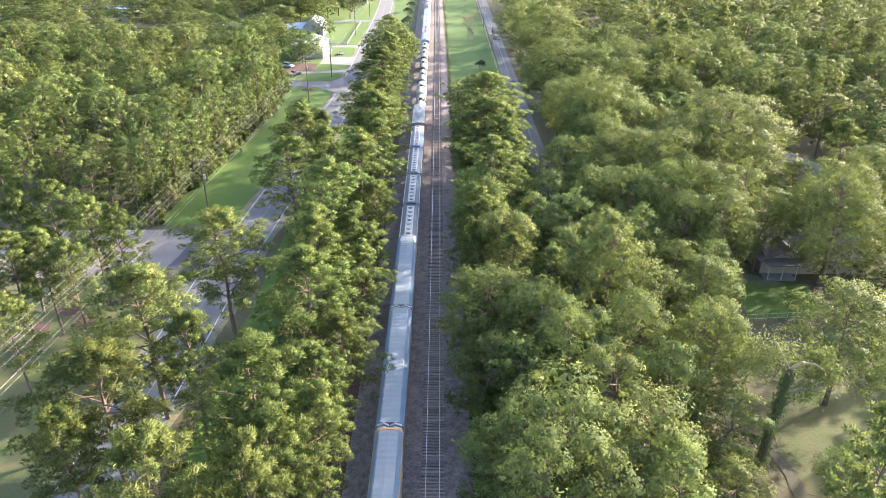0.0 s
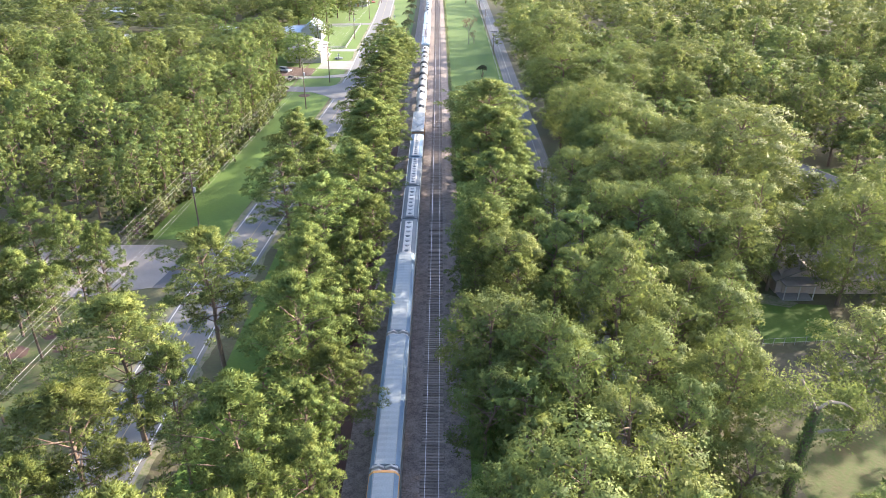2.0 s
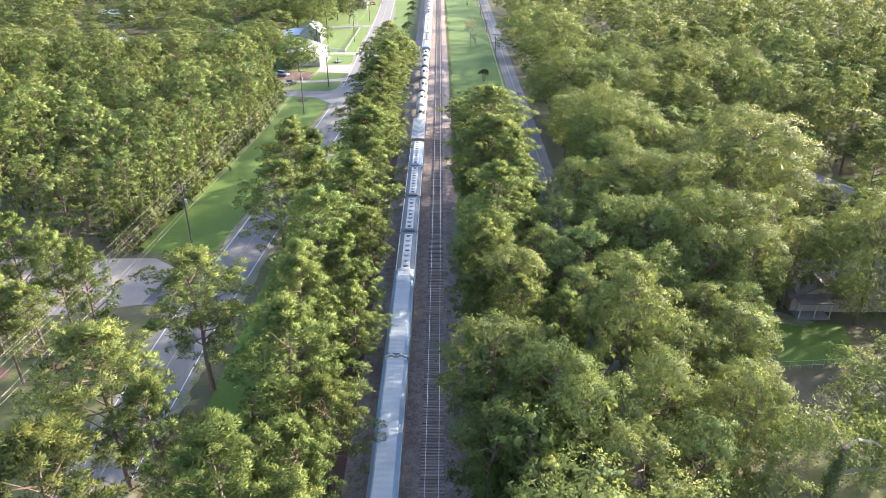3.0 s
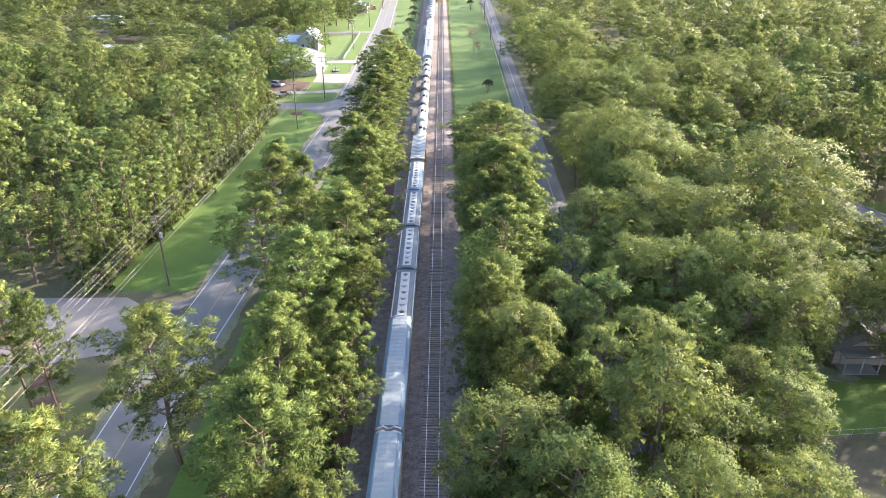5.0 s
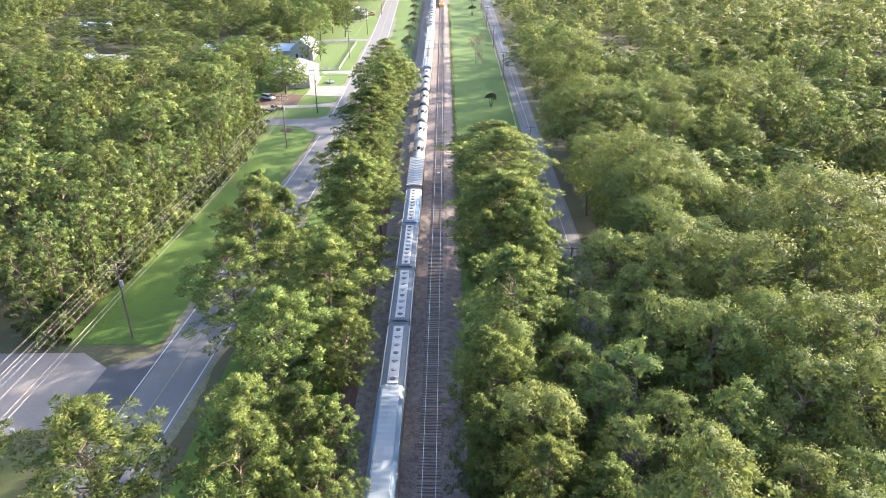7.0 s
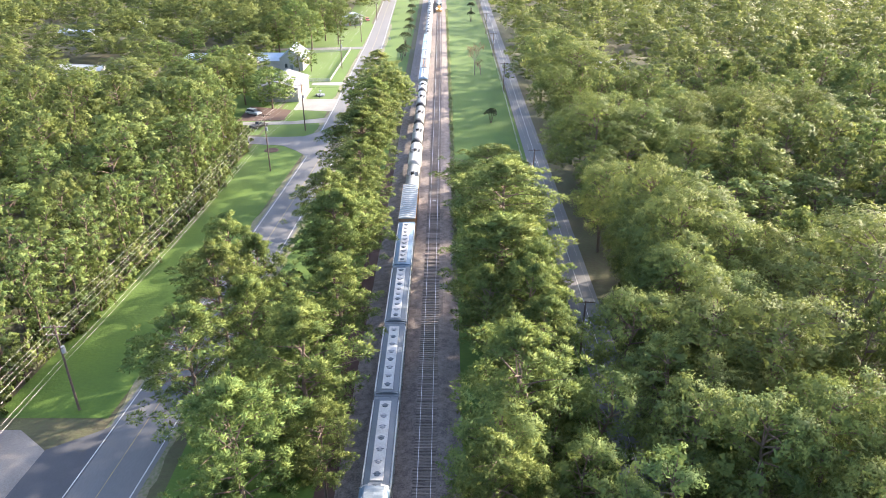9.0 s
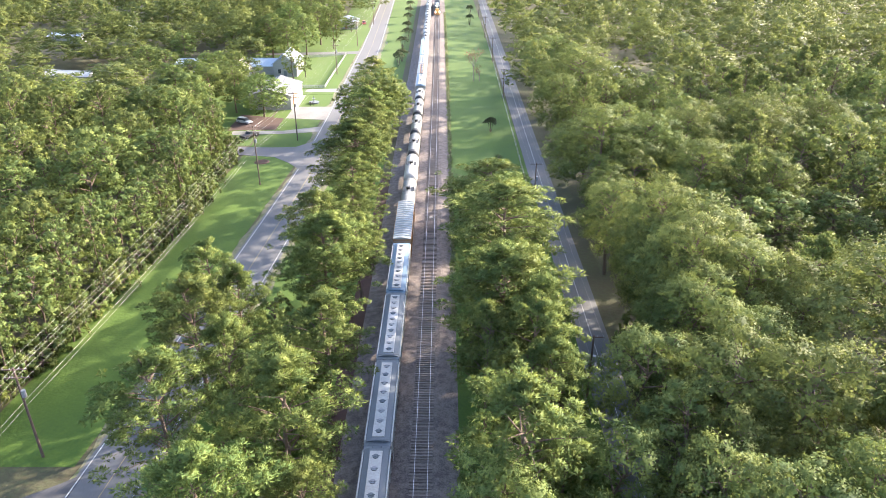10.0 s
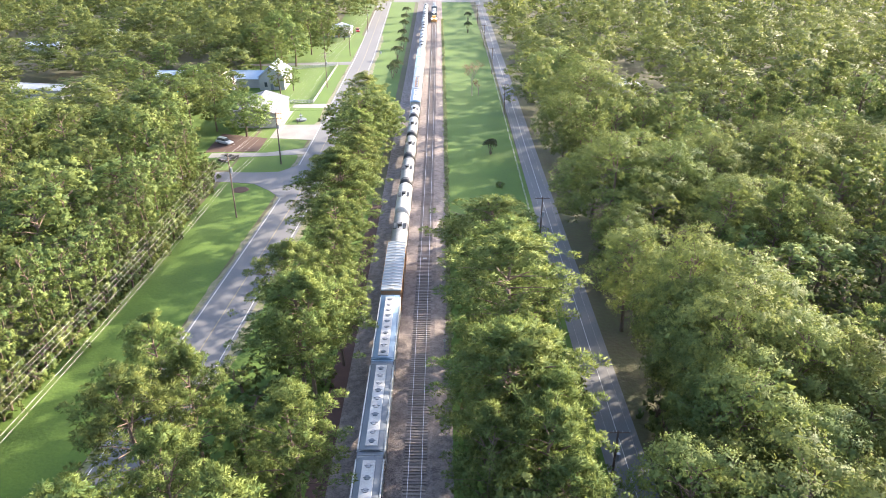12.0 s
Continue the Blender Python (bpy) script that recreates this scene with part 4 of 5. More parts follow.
trimmed = set_car(autorack(24.2, "silver autorack with orange edge trim and pale ribbed roof", True), 34.2)
for y in (10.0, -14.2):
    copy_thing(trimmed, on_track(y, TRAIN_OFF))
set_car(autorack(24.2, "silver autorack with pale blue ribbed metal roof"), 58.4)
set_car(autorack(23.0, "grey autorack with pale blue ribbed metal roof"), 82.7)
set_car(hopper(14.8, "slate and white covered hopper with seven roof hatches", CARDARK, CARWHITE, CARWHITE, 7), 105.7)
set_car(hopper(15.9, "slate and white covered hopper with eight roof hatches", CARDARK, CARWHITE, CARWHITE, 8), 120.5)
set_car(hopper(16.9, "slate-topped covered hopper with ten round hatches", CARDARK, CARWHITE, CARWHITE, 10), 136.4)
set_car(hopper(17.1, "blue-topped covered hopper with ten round hatches", STEELBLUE, CARWHITE, CARWHITE, 10), 153.3)
set_car(boxcar(17.6), 170.4)
set_car(tank_car(15.0, "grey tank car with walkway and manway", CARGREY, CARGREY), 188.2)
set_car(tank_car(15.4, "clean white tank car with dark ends", CARWHITE, CARWHITE, 1.52), 203.2)
tk = tank_car(17.0, "dirty grey-white tank car with black end bands", CARGREY, CARBLACK, 1.38)
set_car(tk, 218.6)
for y in (235.4, 252.4):
    copy_thing(tk, on_track(y, TRAIN_OFF))
set_car(tank_car(12.6, "short dirty white tank car with black bands", CARWHITE, CARBLACK, 1.38), 269.4)
set_car(hopper(15.6, "blue-ended covered hopper with white roof trough", STEELBLUE, CARWHITE, CARWHITE, 8, end=STEELBLUE), 282.2)
set_car(hopper(15.6, "white covered hopper with brown roof grating", CARWHITE, CARRUST, CARWHITE, 12), 297.8)
set_car(hopper(16.0, "white covered hopper with long roof trough", CARWHITE, CARWHITE, CARWHITE, 9), 313.4)
mint = set_car(hopper(17.0, "pale mint covered hopper car", CARMINT, CARMINT, CARMINT, 9), 329.4)
copy_thing(mint, on_track(346.4, TRAIN_OFF))
copy_thing(tk, on_track(363.4, TRAIN_OFF))
wt = set_car(tank_car(17.0, "white tank car with grey ends", CARWHITE, CARGREY, 1.5), 380.4)
for k in range(6):
    copy_thing(tk if k % 2 else wt, on_track(397.4 + 17 * k, TRAIN_OFF))


def locomotive(label, lit):
    e = empty("locomotive", pose(0, 0, 0), label, "locomotive", "oncoming engines")
    L = 22.0
    bm = bmesh.new()
    box(bm, -1.5, 1.5, 0.3, L - 0.3, 1.15, 1.5, 0.05)
    part("frame", bm, CARBLACK, e)
    bm = bmesh.new()
    box(bm, -0.95, 0.95, 5.6, L - 1.0, 1.5, 4.2, 0.12)
    part("hood", bm, CARDARK, e)
    bm = bmesh.new()
    box(bm, -1.5, 1.5, 2.9, 5.6, 1.5, 4.5, 0.15)
    cab = part("cab", bm, CARDARK, e)
    for x in (-0.75, 0.75):
        bm = bmesh.new()
        box(bm, x - 0.5, x + 0.5, 2.86, 2.92, 3.3, 4.05, 0.02)
        part("windscreen", bm, GLASS, cab)
    bm = bmesh.new()
    box(bm, -0.9, 0.9, 1.2, 2.9, 1.5, 3.1, 0.15)
    part("nose", bm, CARORANGE, e)
    bm = bmesh.new()
    box(bm, -1.5, 1.5, 0.05, 0.35, 0.25, 1.4, 0.04)
    part("pilot", bm, CARORANGE, e)
    for x, z in ((-0.14, 4.25), (0.14, 4.25), (-1.1, 1.65), (1.1, 1.65)):
        bm = bmesh.new()
        yy = 2.88 if z > 4 else 0.3
        tube(bm, (x, yy, z), (x, yy - 0.1, z), 0.15, 0.15, 12)
        part("headlight", bm, LAMPGLOW if lit else GLASS, e, "glowing warm headlight" if lit else "")
    for s in (-1, 1):
        bm = bmesh.new()
        for y in frange(1.0, L - 1, 2.5):
            tube(bm, (s * 1.45, y, 1.5), (s * 1.45, y, 2.5), 0.025, sides=5)
        tube(bm, (s * 1.45, 1.0, 2.5), (s * 1.45, L - 1, 2.5), 0.025, sides=5)
        part("handrail", bm, CARWHITE, e)
    for y in (9, 12, 17):
        bm = bmesh.new()
        tube(bm, (0, y, 4.15), (0, y, 4.42), 0.6, 0.6, 16)
        part("roof_fan", bm, INSUL, e)
    bm = bmesh.new()
    box(bm, -1.3, 1.3, 8.5, 13.5, 0.4, 1.15, 0.15)
    part("fuel_tank", bm, CARBLACK, e)
    wheel_sets(e, L, 4.0)
    return e


locomotive("dark and orange locomotive with glowing headlights", True).matrix_basis = on_track(456, 0)
locomotive("second dark locomotive coupled behind", False).matrix_basis = on_track(478.6, 0)

# ---- power lines ----


def utility_pole(name, h, label, arms=2, lean=0.0):
    e = empty(name, pose(0, 0, 0), label, "utility pole", "roadside utility poles")
    bm = bmesh.new()
    tube(bm, (0, 0, -0.3), (0, 0, h), 0.17, 0.11, 10)
    part("post", bm, POLEWOOD, e)
    for k in range(arms):
        z = h - 0.35 - 1.1 * k
        bm = bmesh.new()
        box(bm, -1.35, 1.35, 0.1, 0.22, z - 0.06, z + 0.06, 0.01)
        arm = part("crossarm", bm, POLEWOOD, e)
        for x in (-1.25, -0.5, 0.5, 1.25):
            bm = bmesh.new()
            tube(bm, (x, 0.16, z + 0.05), (x, 0.16, z + 0.24), 0.05, 0.035, 8)
            part("insulator", bm, INSUL, arm)
    bm = bmesh.new()
    tube(bm, (0.3, -0.05, h - 3.9), (0.3, -0.05, h - 3.0), 0.24, 0.24, 12)
    part("transformer", bm, INSUL, e)
    return e


POLES = [(-52.5, 28, 13.0), (-45.6, 123.6, 12.8), (-40.9, 209.5, 13.8), (-38.5, 241.5, 13.0), (-38.9, 319, 11.8), (-37.5, 372, 11.5), (-36.0, 430, 11.5), (-33.5, 520, 11.5)]
for x, y, h in POLES:
    utility_pole("utility_pole", h, "dark wooden utility pole with crossarms and transformer").matrix_basis = pose(x, y, 0, 0, 0, trnd.uniform(-6, 6))


def cable(a, b, sag, r=0.011):
    bm = bmesh.new()
    a, b = Vector(a), Vector(b)
    secs = []
    for i in range(15):
        u = i / 14
        p = a.lerp(b, u) - Vector((0, 0, sag * 4 * u * (1 - u)))
        secs.append([p + Vector((r * math.cos(k * math.pi / 2), 0, r * math.sin(k * math.pi / 2))) for k in range(4)])
    loft(bm, secs)
    return tagged(part("power_cable", bm, WIRE), "thin bright aluminium power cable between poles", "cable", "roadside power cables")


for (xa, ya, ha), (xb, yb, hb) in zip(POLES, POLES[1:]):
    sag = 0.9 if yb - ya > 50 else 0.4
    for dx in (-1.25, 0.5, 1.25):
        cable((xa + dx, ya, ha - 0.1), (xb + dx, yb, hb - 0.1), sag)
    for dx in (-1.25, 1.25):
        cable((xa + dx, ya, ha - 1.2), (xb + dx, yb, hb - 1.2), sag)
    for dz in (4.6, 5.3):
        cable((xa, ya, ha - dz), (xb, yb, hb - dz), sag * 0.8, 0.014)
LANE_POLES = [(20.0, 70), (19.9, 135), (19.9, 198), (19.6, 285), (19.2, 340), (18.8, 392), (18.5, 455)]
for x, y in LANE_POLES:
    utility_pole("utility_pole", 9.5, "slim wooden utility pole beside the lane", 1).matrix_basis = pose(x, y, 0)
for (xa, ya), (xb, yb) in zip(LANE_POLES, LANE_POLES[1:]):
    for dx in (-1.2, 1.2):
        cable((xa + dx, ya, 9.3), (xb + dx, yb, 9.3), 0.6, 0.009)

# ---- houses, yards and small things ----


def gable_house(name, w, d, wall_h, roof_h, wall_mat, roof_mat, label, windows=(), doors=(), over=0.4, group="", category="house"):
    """A house centred on its Empty, w along x, d along y, with its ridge along y."""
    e = empty(name, pose(0, 0, 0), label, category, group)
    t = 0.2
    for nm, x0, x1, y0, y1 in (("wall", -w / 2, -w / 2 + t, -d / 2, d / 2), ("wall", w / 2 - t, w / 2, -d / 2, d / 2)):
        bm = bmesh.new()
        box(bm, x0, x1, y0, y1, -0.1, wall_h)
        part(nm, bm, wall_mat, e)
    for y in (-d / 2, d / 2 - t):
        bm = bmesh.new()
        pts = [(-w / 2 + t, -0.1), (w / 2 - t, -0.1), (w / 2 - t, wall_h), (0, wall_h + roof_h * (1 - 2 * t / w)), (-w / 2 + t, wall_h)]
        loft(bm, [ring(pts, y), ring(pts, y + t)])
        part("gable_wall", bm, wall_mat, e)
    sl = roof_h / (w / 2)
    for s in (-1, 1):
        bm = bmesh.new()
        x1 = s * (w / 2 + over)
        z1 = wall_h - over * sl
        sec = [(0, wall_h + roof_h + 0.02), (x1, z1 + 0.02), (x1, z1 + 0.16), (0, wall_h + roof_h + 0.18)]
        loft(bm, [ring(sec, -d / 2 - over), ring(sec, d / 2 + over)])
        rf = part("roof", bm, roof_mat, e)
        n = max(4, int(d / 1.2))
        for i in range(n + 1):
            y = -d / 2 - over + 0.05 + (d + 2 * over - 0.1) * i / n
            bm = bmesh.new()
            sec = [(0, wall_h + roof_h + 0.18), (x1, z1 + 0.16), (x1, z1 + 0.20), (0, wall_h + roof_h + 0.22)]
            loft(bm, [ring(sec, y - 0.03), ring(sec, y + 0.03)])
            part("roof_seam", bm, roof_mat, rf)
    bm = bmesh.new()
    box(bm, -0.15, 0.15, -d / 2 - over, d / 2 + over, wall_h + roof_h + 0.14, wall_h + roof_h + 0.24, 0.03)
    part("ridge_cap", bm, roof_mat, e)
    for side, pos, z, ww, hh in windows:
        wx, wy = (w / 2 + 0.02, pos) if side == "e" else (pos, -d / 2 - 0.02)
        bm = bmesh.new()
        fr = 0.1
        if side == "e":
            box(bm, wx - 0.05, wx + 0.04, wy - ww / 2 - fr, wy + ww / 2 + fr, z - fr, z + hh + fr, 0.01)
        else:
            box(bm, wx - ww / 2 - fr, wx + ww / 2 + fr, wy - 0.04, wy + 0.05, z - fr, z + hh + fr, 0.01)
        wf = part("window", bm, CARWHITE, e)
        bm = bmesh.new()
        if side == "e":
            box(bm, wx, wx + 0.06, wy - ww / 2, wy + ww / 2, z, z + hh)
        else:
            box(bm, wx - ww / 2, wx + ww / 2, wy - 0.06, wy, z, z + hh)
        part("pane", bm, GLASS, wf)
    for side, pos, ww, hh, m in doors:
        bm = bmesh.new()
        if side == "e":
            box(bm, w / 2 - 0.03, w / 2 + 0.06, pos - ww / 2, pos + ww / 2, 0, hh, 0.02)
        else:
            box(bm, pos - ww / 2, pos + ww / 2, -d / 2 - 0.06, -d / 2 + 0.03, 0, hh, 0.02)
        part("door", bm, m, e)
    return e


def put(e, x, y, turn=0.0, z=0.0):
    e.matrix_basis = pose(x, y, z, 0, 0, turn)
    return e


put(gable_house("garage", 13, 18, 4.2, 2.0, SIDING, GREYROOF, "white metal garage with grey ribbed roof and roll doors", [("s", -3, 1.4, 1.2, 1.1)], [("e", -6.5, 2.6, 3.6, CARRUST), ("e", -2.5, 2.6, 3.6, CARRUST), ("e", 3.0, 1.0, 2.1, CARDARK)]), -52.6, 280.5)
put(gable_house("white_house", 8.5, 13, 4.6, 3.2, SIDING, ROOFMETAL, "white clapboard house with pale blue metal roof", [("s", -2, 1.2, 1.0, 1.5), ("s", 2, 1.2, 1.0, 1.5), ("e", -3, 1.2, 1.0, 1.5), ("e", 2, 1.2, 1.0, 1.5)], [("s", 0, 1.0, 2.1, CARDARK)]), -57.0, 321.5)
put(gable_house("white_house_wing", 7.5, 11, 3.2, 1.9, SIDING, ROOFMETAL, "low white house wing with pale blue metal roof", [("e", 0, 1.2, 1.0, 1.3)]), -66.8, 321.8, 90)
put(gable_house("white_shed", 7.0, 8, 3.0, 2.4, SIDING, CARWHITE, "small white gabled outbuilding with bright roof", [("s", 0, 1.2, 1.0, 1.0)], [("s", 2, 1.0, 2.0, CARDARK)]), -73.5, 318.5)
put(gable_house("roadside_house", 10, 12, 3.2, 1.6, SIDING, ROOFMETAL, "white roadside house with pale metal roof", [("s", -3, 1.0, 1.2, 1.3), ("s", 3, 1.0, 1.2, 1.3)], [("s", 0, 1.0, 2.1, CARRUST)]), -48.0, 421)
put(gable_house("mobile_home", 7, 15, 2.9, 1.2, SIDING, ROOFMETAL, "pale mobile home with low blue-grey roof", [("s", 0, 1.2, 1.2, 1.1), ("e", 3, 1.2, 1.2, 1.1)], [("e", 0, 1.0, 2.0, CARDARK)]), -91.5, 326, 90)
put(gable_house("mobile_home", 6, 18, 2.9, 1.0, SIDING, CARWHITE, "long white mobile home among trees", [("e", -4, 1.2, 1.2, 1.1), ("e", 4, 1.2, 1.2, 1.1)], [("e", 0, 1.0, 2.0, CARDARK)]), -131, 307, 80)
put(gable_house("mobile_home", 7, 14, 3.0, 1.1, SIDING, ROOFMETAL, "pale grey mobile home at clearing edge", [("e", -3, 1.2, 1.2, 1.1)], [("e", 0, 1.0, 2.0, CARDARK)]), -168, 381, 90)
put(gable_house("cottage", 9, 9, 3.6, 2.2, SIDING, CARWHITE, "small white cottage in a clearing", [("s", -2, 1.2, 1.0, 1.3), ("s", 2, 1.2, 1.0, 1.3)], [("s", 0, 1.0, 2.1, CARDARK)]), -147, 399)
put(gable_house("lane_house", 11, 9, 4.0, 1.5, SIDING, CARWHITE, "white house with bright metal roof in the woods", [("s", -3, 1.2, 1.2, 1.3), ("s", 3, 1.2, 1.2, 1.3)], [("s", 0, 1.0, 2.1, CARDARK)]), 60, 305)
put(gable_house("brick_house", 12, 17, 2.8, 2.6, BRICKPALE, SHINGLE, "pale brick bungalow with dark shingled roof", [("s", -4, 1.0, 1.4, 1.2), ("s", 3, 1.0, 1.4, 1.2)], [("s", 0, 1.0, 2.1, CARDARK)], 0.6), 63, 108.5, 90)
put(gable_house("brick_house_wing", 8, 9, 2.7, 2.0, BRICKPALE, SHINGLE, "pale brick wing with porch and shingled roof", [("s", 1, 0.9, 1.6, 1.3)], [("s", -2, 1.0, 2.1, CARDARK)], 0.6), 57.5, 107.2)
put(gable_house("woodland_house", 12, 10, 3.0, 2.4, SIDING, SHINGLE, "grey-roofed house at woodland clearing", [("s", -3, 1.0, 1.4, 1.2)], [("s", 0, 1.0, 2.1, CARDARK)], 0.6), 79, 143, 25)
# porch of the brick wing
porch = empty("porch", pose(54.3, 101.5, 0), "white porch with slim posts beside brick bungalow", "porch")
bm = bmesh.new()
box(bm, -0.6, 4.4, -1.2, 1.2, 2.62, 2.78, 0.03)
part("porch_roof", bm, SHINGLE, porch)
for x in (-0.4, 1.9, 4.2):
    bm = bmesh.new()
    tube(bm, (x, -1.05, 0), (x, -1.05, 2.62), 0.09, sides=8)
    part("post", bm, CARWHITE, porch)
bm = bmesh.new()
box(bm, -0.6, 4.4, -1.2, 1.2, -0.1, 0.18, 0.03)
part("deck", bm, CONCRETE, porch)

# yards
sheet("garden_lawn_east", LAWN, [(46.2, 88.5), (57.5, 89.5), (60, 99), (48.0, 100)], 0.012, "bright mown back lawn behind the bungalow", "lawn")
sheet("sandy_patch", SAND, [(47.5, 100.4), (54, 98.2), (56, 99.6), (52, 102.4), (48.2, 103)], 0.02, "bare sandy patch by the bungalow", "soil")
sheet("yard_east", DRYLAWN, [(37.5, 55), (75, 40), (80, 74), (58, 74), (41, 70)], 0.012, "sunlit dry lawn in a woodland yard", "lawn")
sheet("garden_path", BARESOIL, [(37.4, 52), (39.0, 52), (39.4, 57), (38.8, 62), (37.4, 62), (37.9, 57)], 0.03, "pale garden path through the yard", "path")
sheet("bare_ground_east", BARESOIL, [(40, 76), (56, 79), (58, 86.5), (43, 86)], 0.012, "brown bare ground behind the garden fence", "soil")
sheet("clearing_east", LAWN, [(66, 126), (96, 130), (100, 160), (74, 158)], 0.012, "green woodland clearing lawn", "lawn")
sheet("drive_south", ASPHALT, [(-33.6, 219), (-37.5, 224), (-42, 228.2), (-50, 229.5), (-60, 229.5), (-60, 236), (-44, 235.5), (-38, 236), (-33.8, 241)], 0.05, "grey asphalt side road joining the highway", "road")
sheet("drive_north", CONCRETE, [(-33.9, 249), (-44, 247.2), (-58, 246), (-58, 249.4), (-44, 250), (-34, 254)], 0.05, "pale concrete driveway", "driveway")
sheet("parking_pad", MULCH, [(-46.5, 251), (-60, 250), (-60, 266), (-46.5, 262)], 0.052, "brown bare parking ground under a tree", "soil")
sheet("garage_apron", CONCRETE, [(-34, 260.5), (-46, 262.2), (-46, 272.2), (-46.4, 289), (-44.8, 289), (-44.6, 274.5), (-34, 274.8)], 0.055, "bright concrete garage apron", "driveway")
sheet("house_drive", CONCRETE, [(-34.2, 292.5), (-46, 293), (-46, 296.5), (-34.4, 297.6)], 0.05, "pale driveway by the picket fence", "driveway")
sheet("village_lawn", LAWN, [(-36, 289.5), (-36, 420), (-76, 420), (-78, 290.5)], 0.036, "mown village lawn behind the picket fence", "lawn")
sheet("village_ground", LAWN, [(-50.5, 237), (-51, 289), (-105, 289), (-120, 240)], 0.02, "shaded grass among village trees", "lawn")
sheet("village_road", ASPHALT, [(-35, 355.5), (-78, 352), (-78, 356), (-35, 361)], 0.078, "narrow grey village street", "road")
bm = bmesh.new()
tube(bm, (0, 0, 0), (0, 0, 0.12), 1.9, 1.5, 20)
tagged(part("mulch_bed", bm, MULCH), "round brown mulch bed on the lawn", "flower bed").matrix_basis = pose(-44.1, 224.6, 0.03)
for x, y in ((-53.5, 98.6), (-57.5, 91), (-54, 88), (-50.8, 94), (-60, 86), (-18, 58), (-14, 92)):
    bm = bmesh.new()
    n = 14
    rr = [1.6 * random.uniform(0.7, 1.3) for _ in range(n)]
    top = [bm.verts.new((r * math.cos(6.283 * k / n), r * math.sin(6.283 * k / n), 0.0)) for k, r in enumerate(rr)]
    mid = bm.verts.new((0, 0, 0.14))
    for k in range(n):
        bm.faces.new((top[k], top[(k + 1) % n], mid))
    tagged(part("mulch_bed", bm, MULCH), "brown pine-straw bed under the trees", "flower bed").matrix_basis = pose(x, y, 0.035, 0, 0, x * 7)


def picket_run(a, b):
    e = empty("picket_fence", pose(a[0], a[1], 0, 0, 0, math.degrees(math.atan2(b[1] - a[1], b[0] - a[0]))), "white painted picket fence round the lawn", "fence", "village picket fences")
    L = math.hypot(b[0] - a[0], b[1] - a[1])
    bm = bmesh.new()
    box(bm, -0.045, 0.045, -0.012, 0.012, 0.1, 1.15)
    pk = part("picket", bm, CARWHITE, e)
    n = min(95, int(L / 0.24))
    for i in range(n):
        o = pk if i == 0 else new("picket", pk.data)
        o.parent = e
        o.matrix_basis = pose(0.1 + (L - 0.2) * i / n, 0.04, 0)
    for z in (0.35, 0.9):
        bm = bmesh.new()
        box(bm, 0, L, -0.025, 0.025, z - 0.05, z + 0.05)
        part("rail", bm, CARWHITE, e)
    for i in range(int(L / 2.4) + 1):
        bm = bmesh.new()
        box(bm, i * 2.4 - 0.06, i * 2.4 + 0.06, -0.1, 0.0, -0.1, 1.25, 0.01)
        part("post", bm, CARWHITE, e)
    return e


picket_run((-51, 298.4), (-40.2, 298.4))
picket_run((-40.2, 298.4), (-40.1, 326))
picket_run((-40.1, 326), (-40.0, 353.5))
picket_run((-40.0, 353.5), (-60, 345))


# wire fence along the lane
wf = empty("wire_fence", pose(0, 0, 0), "low green wire fence along the lane", "fence")
for i in range(52):
    bm = bmesh.new()
    y = 130 + i * 6.0
    tube(bm, (19.4, y, -0.1), (19.4, y, 1.25), 0.04, sides=6)
    part("post", bm, CARGREY, wf)
for z in (0.3, 0.75, 1.18):
    bm = bmesh.new()
    tube(bm, (19.4, 130, z), (19.4, 436, z), 0.018, sides=4)
    part("wire", bm, WIRE, wf)
gf = empty("garden_fence", pose(0, 0, 0), "thin wire garden fence behind the lawn", "fence")
for i in range(9):
    bm = bmesh.new()
    tube(bm, (45.5 + i * 1.6, 87.9 + i * 0.14, -0.1), (45.5 + i * 1.6, 87.9 + i * 0.14, 1.3), 0.04, sides=6)
    part("post", bm, CARGREY, gf)
for z in (0.5, 1.25):
    bm = bmesh.new()
    tube(bm, (45.5, 87.9, z), (58.3, 89.0, z), 0.02, sides=4)
    part("wire", bm, WIRE, gf)


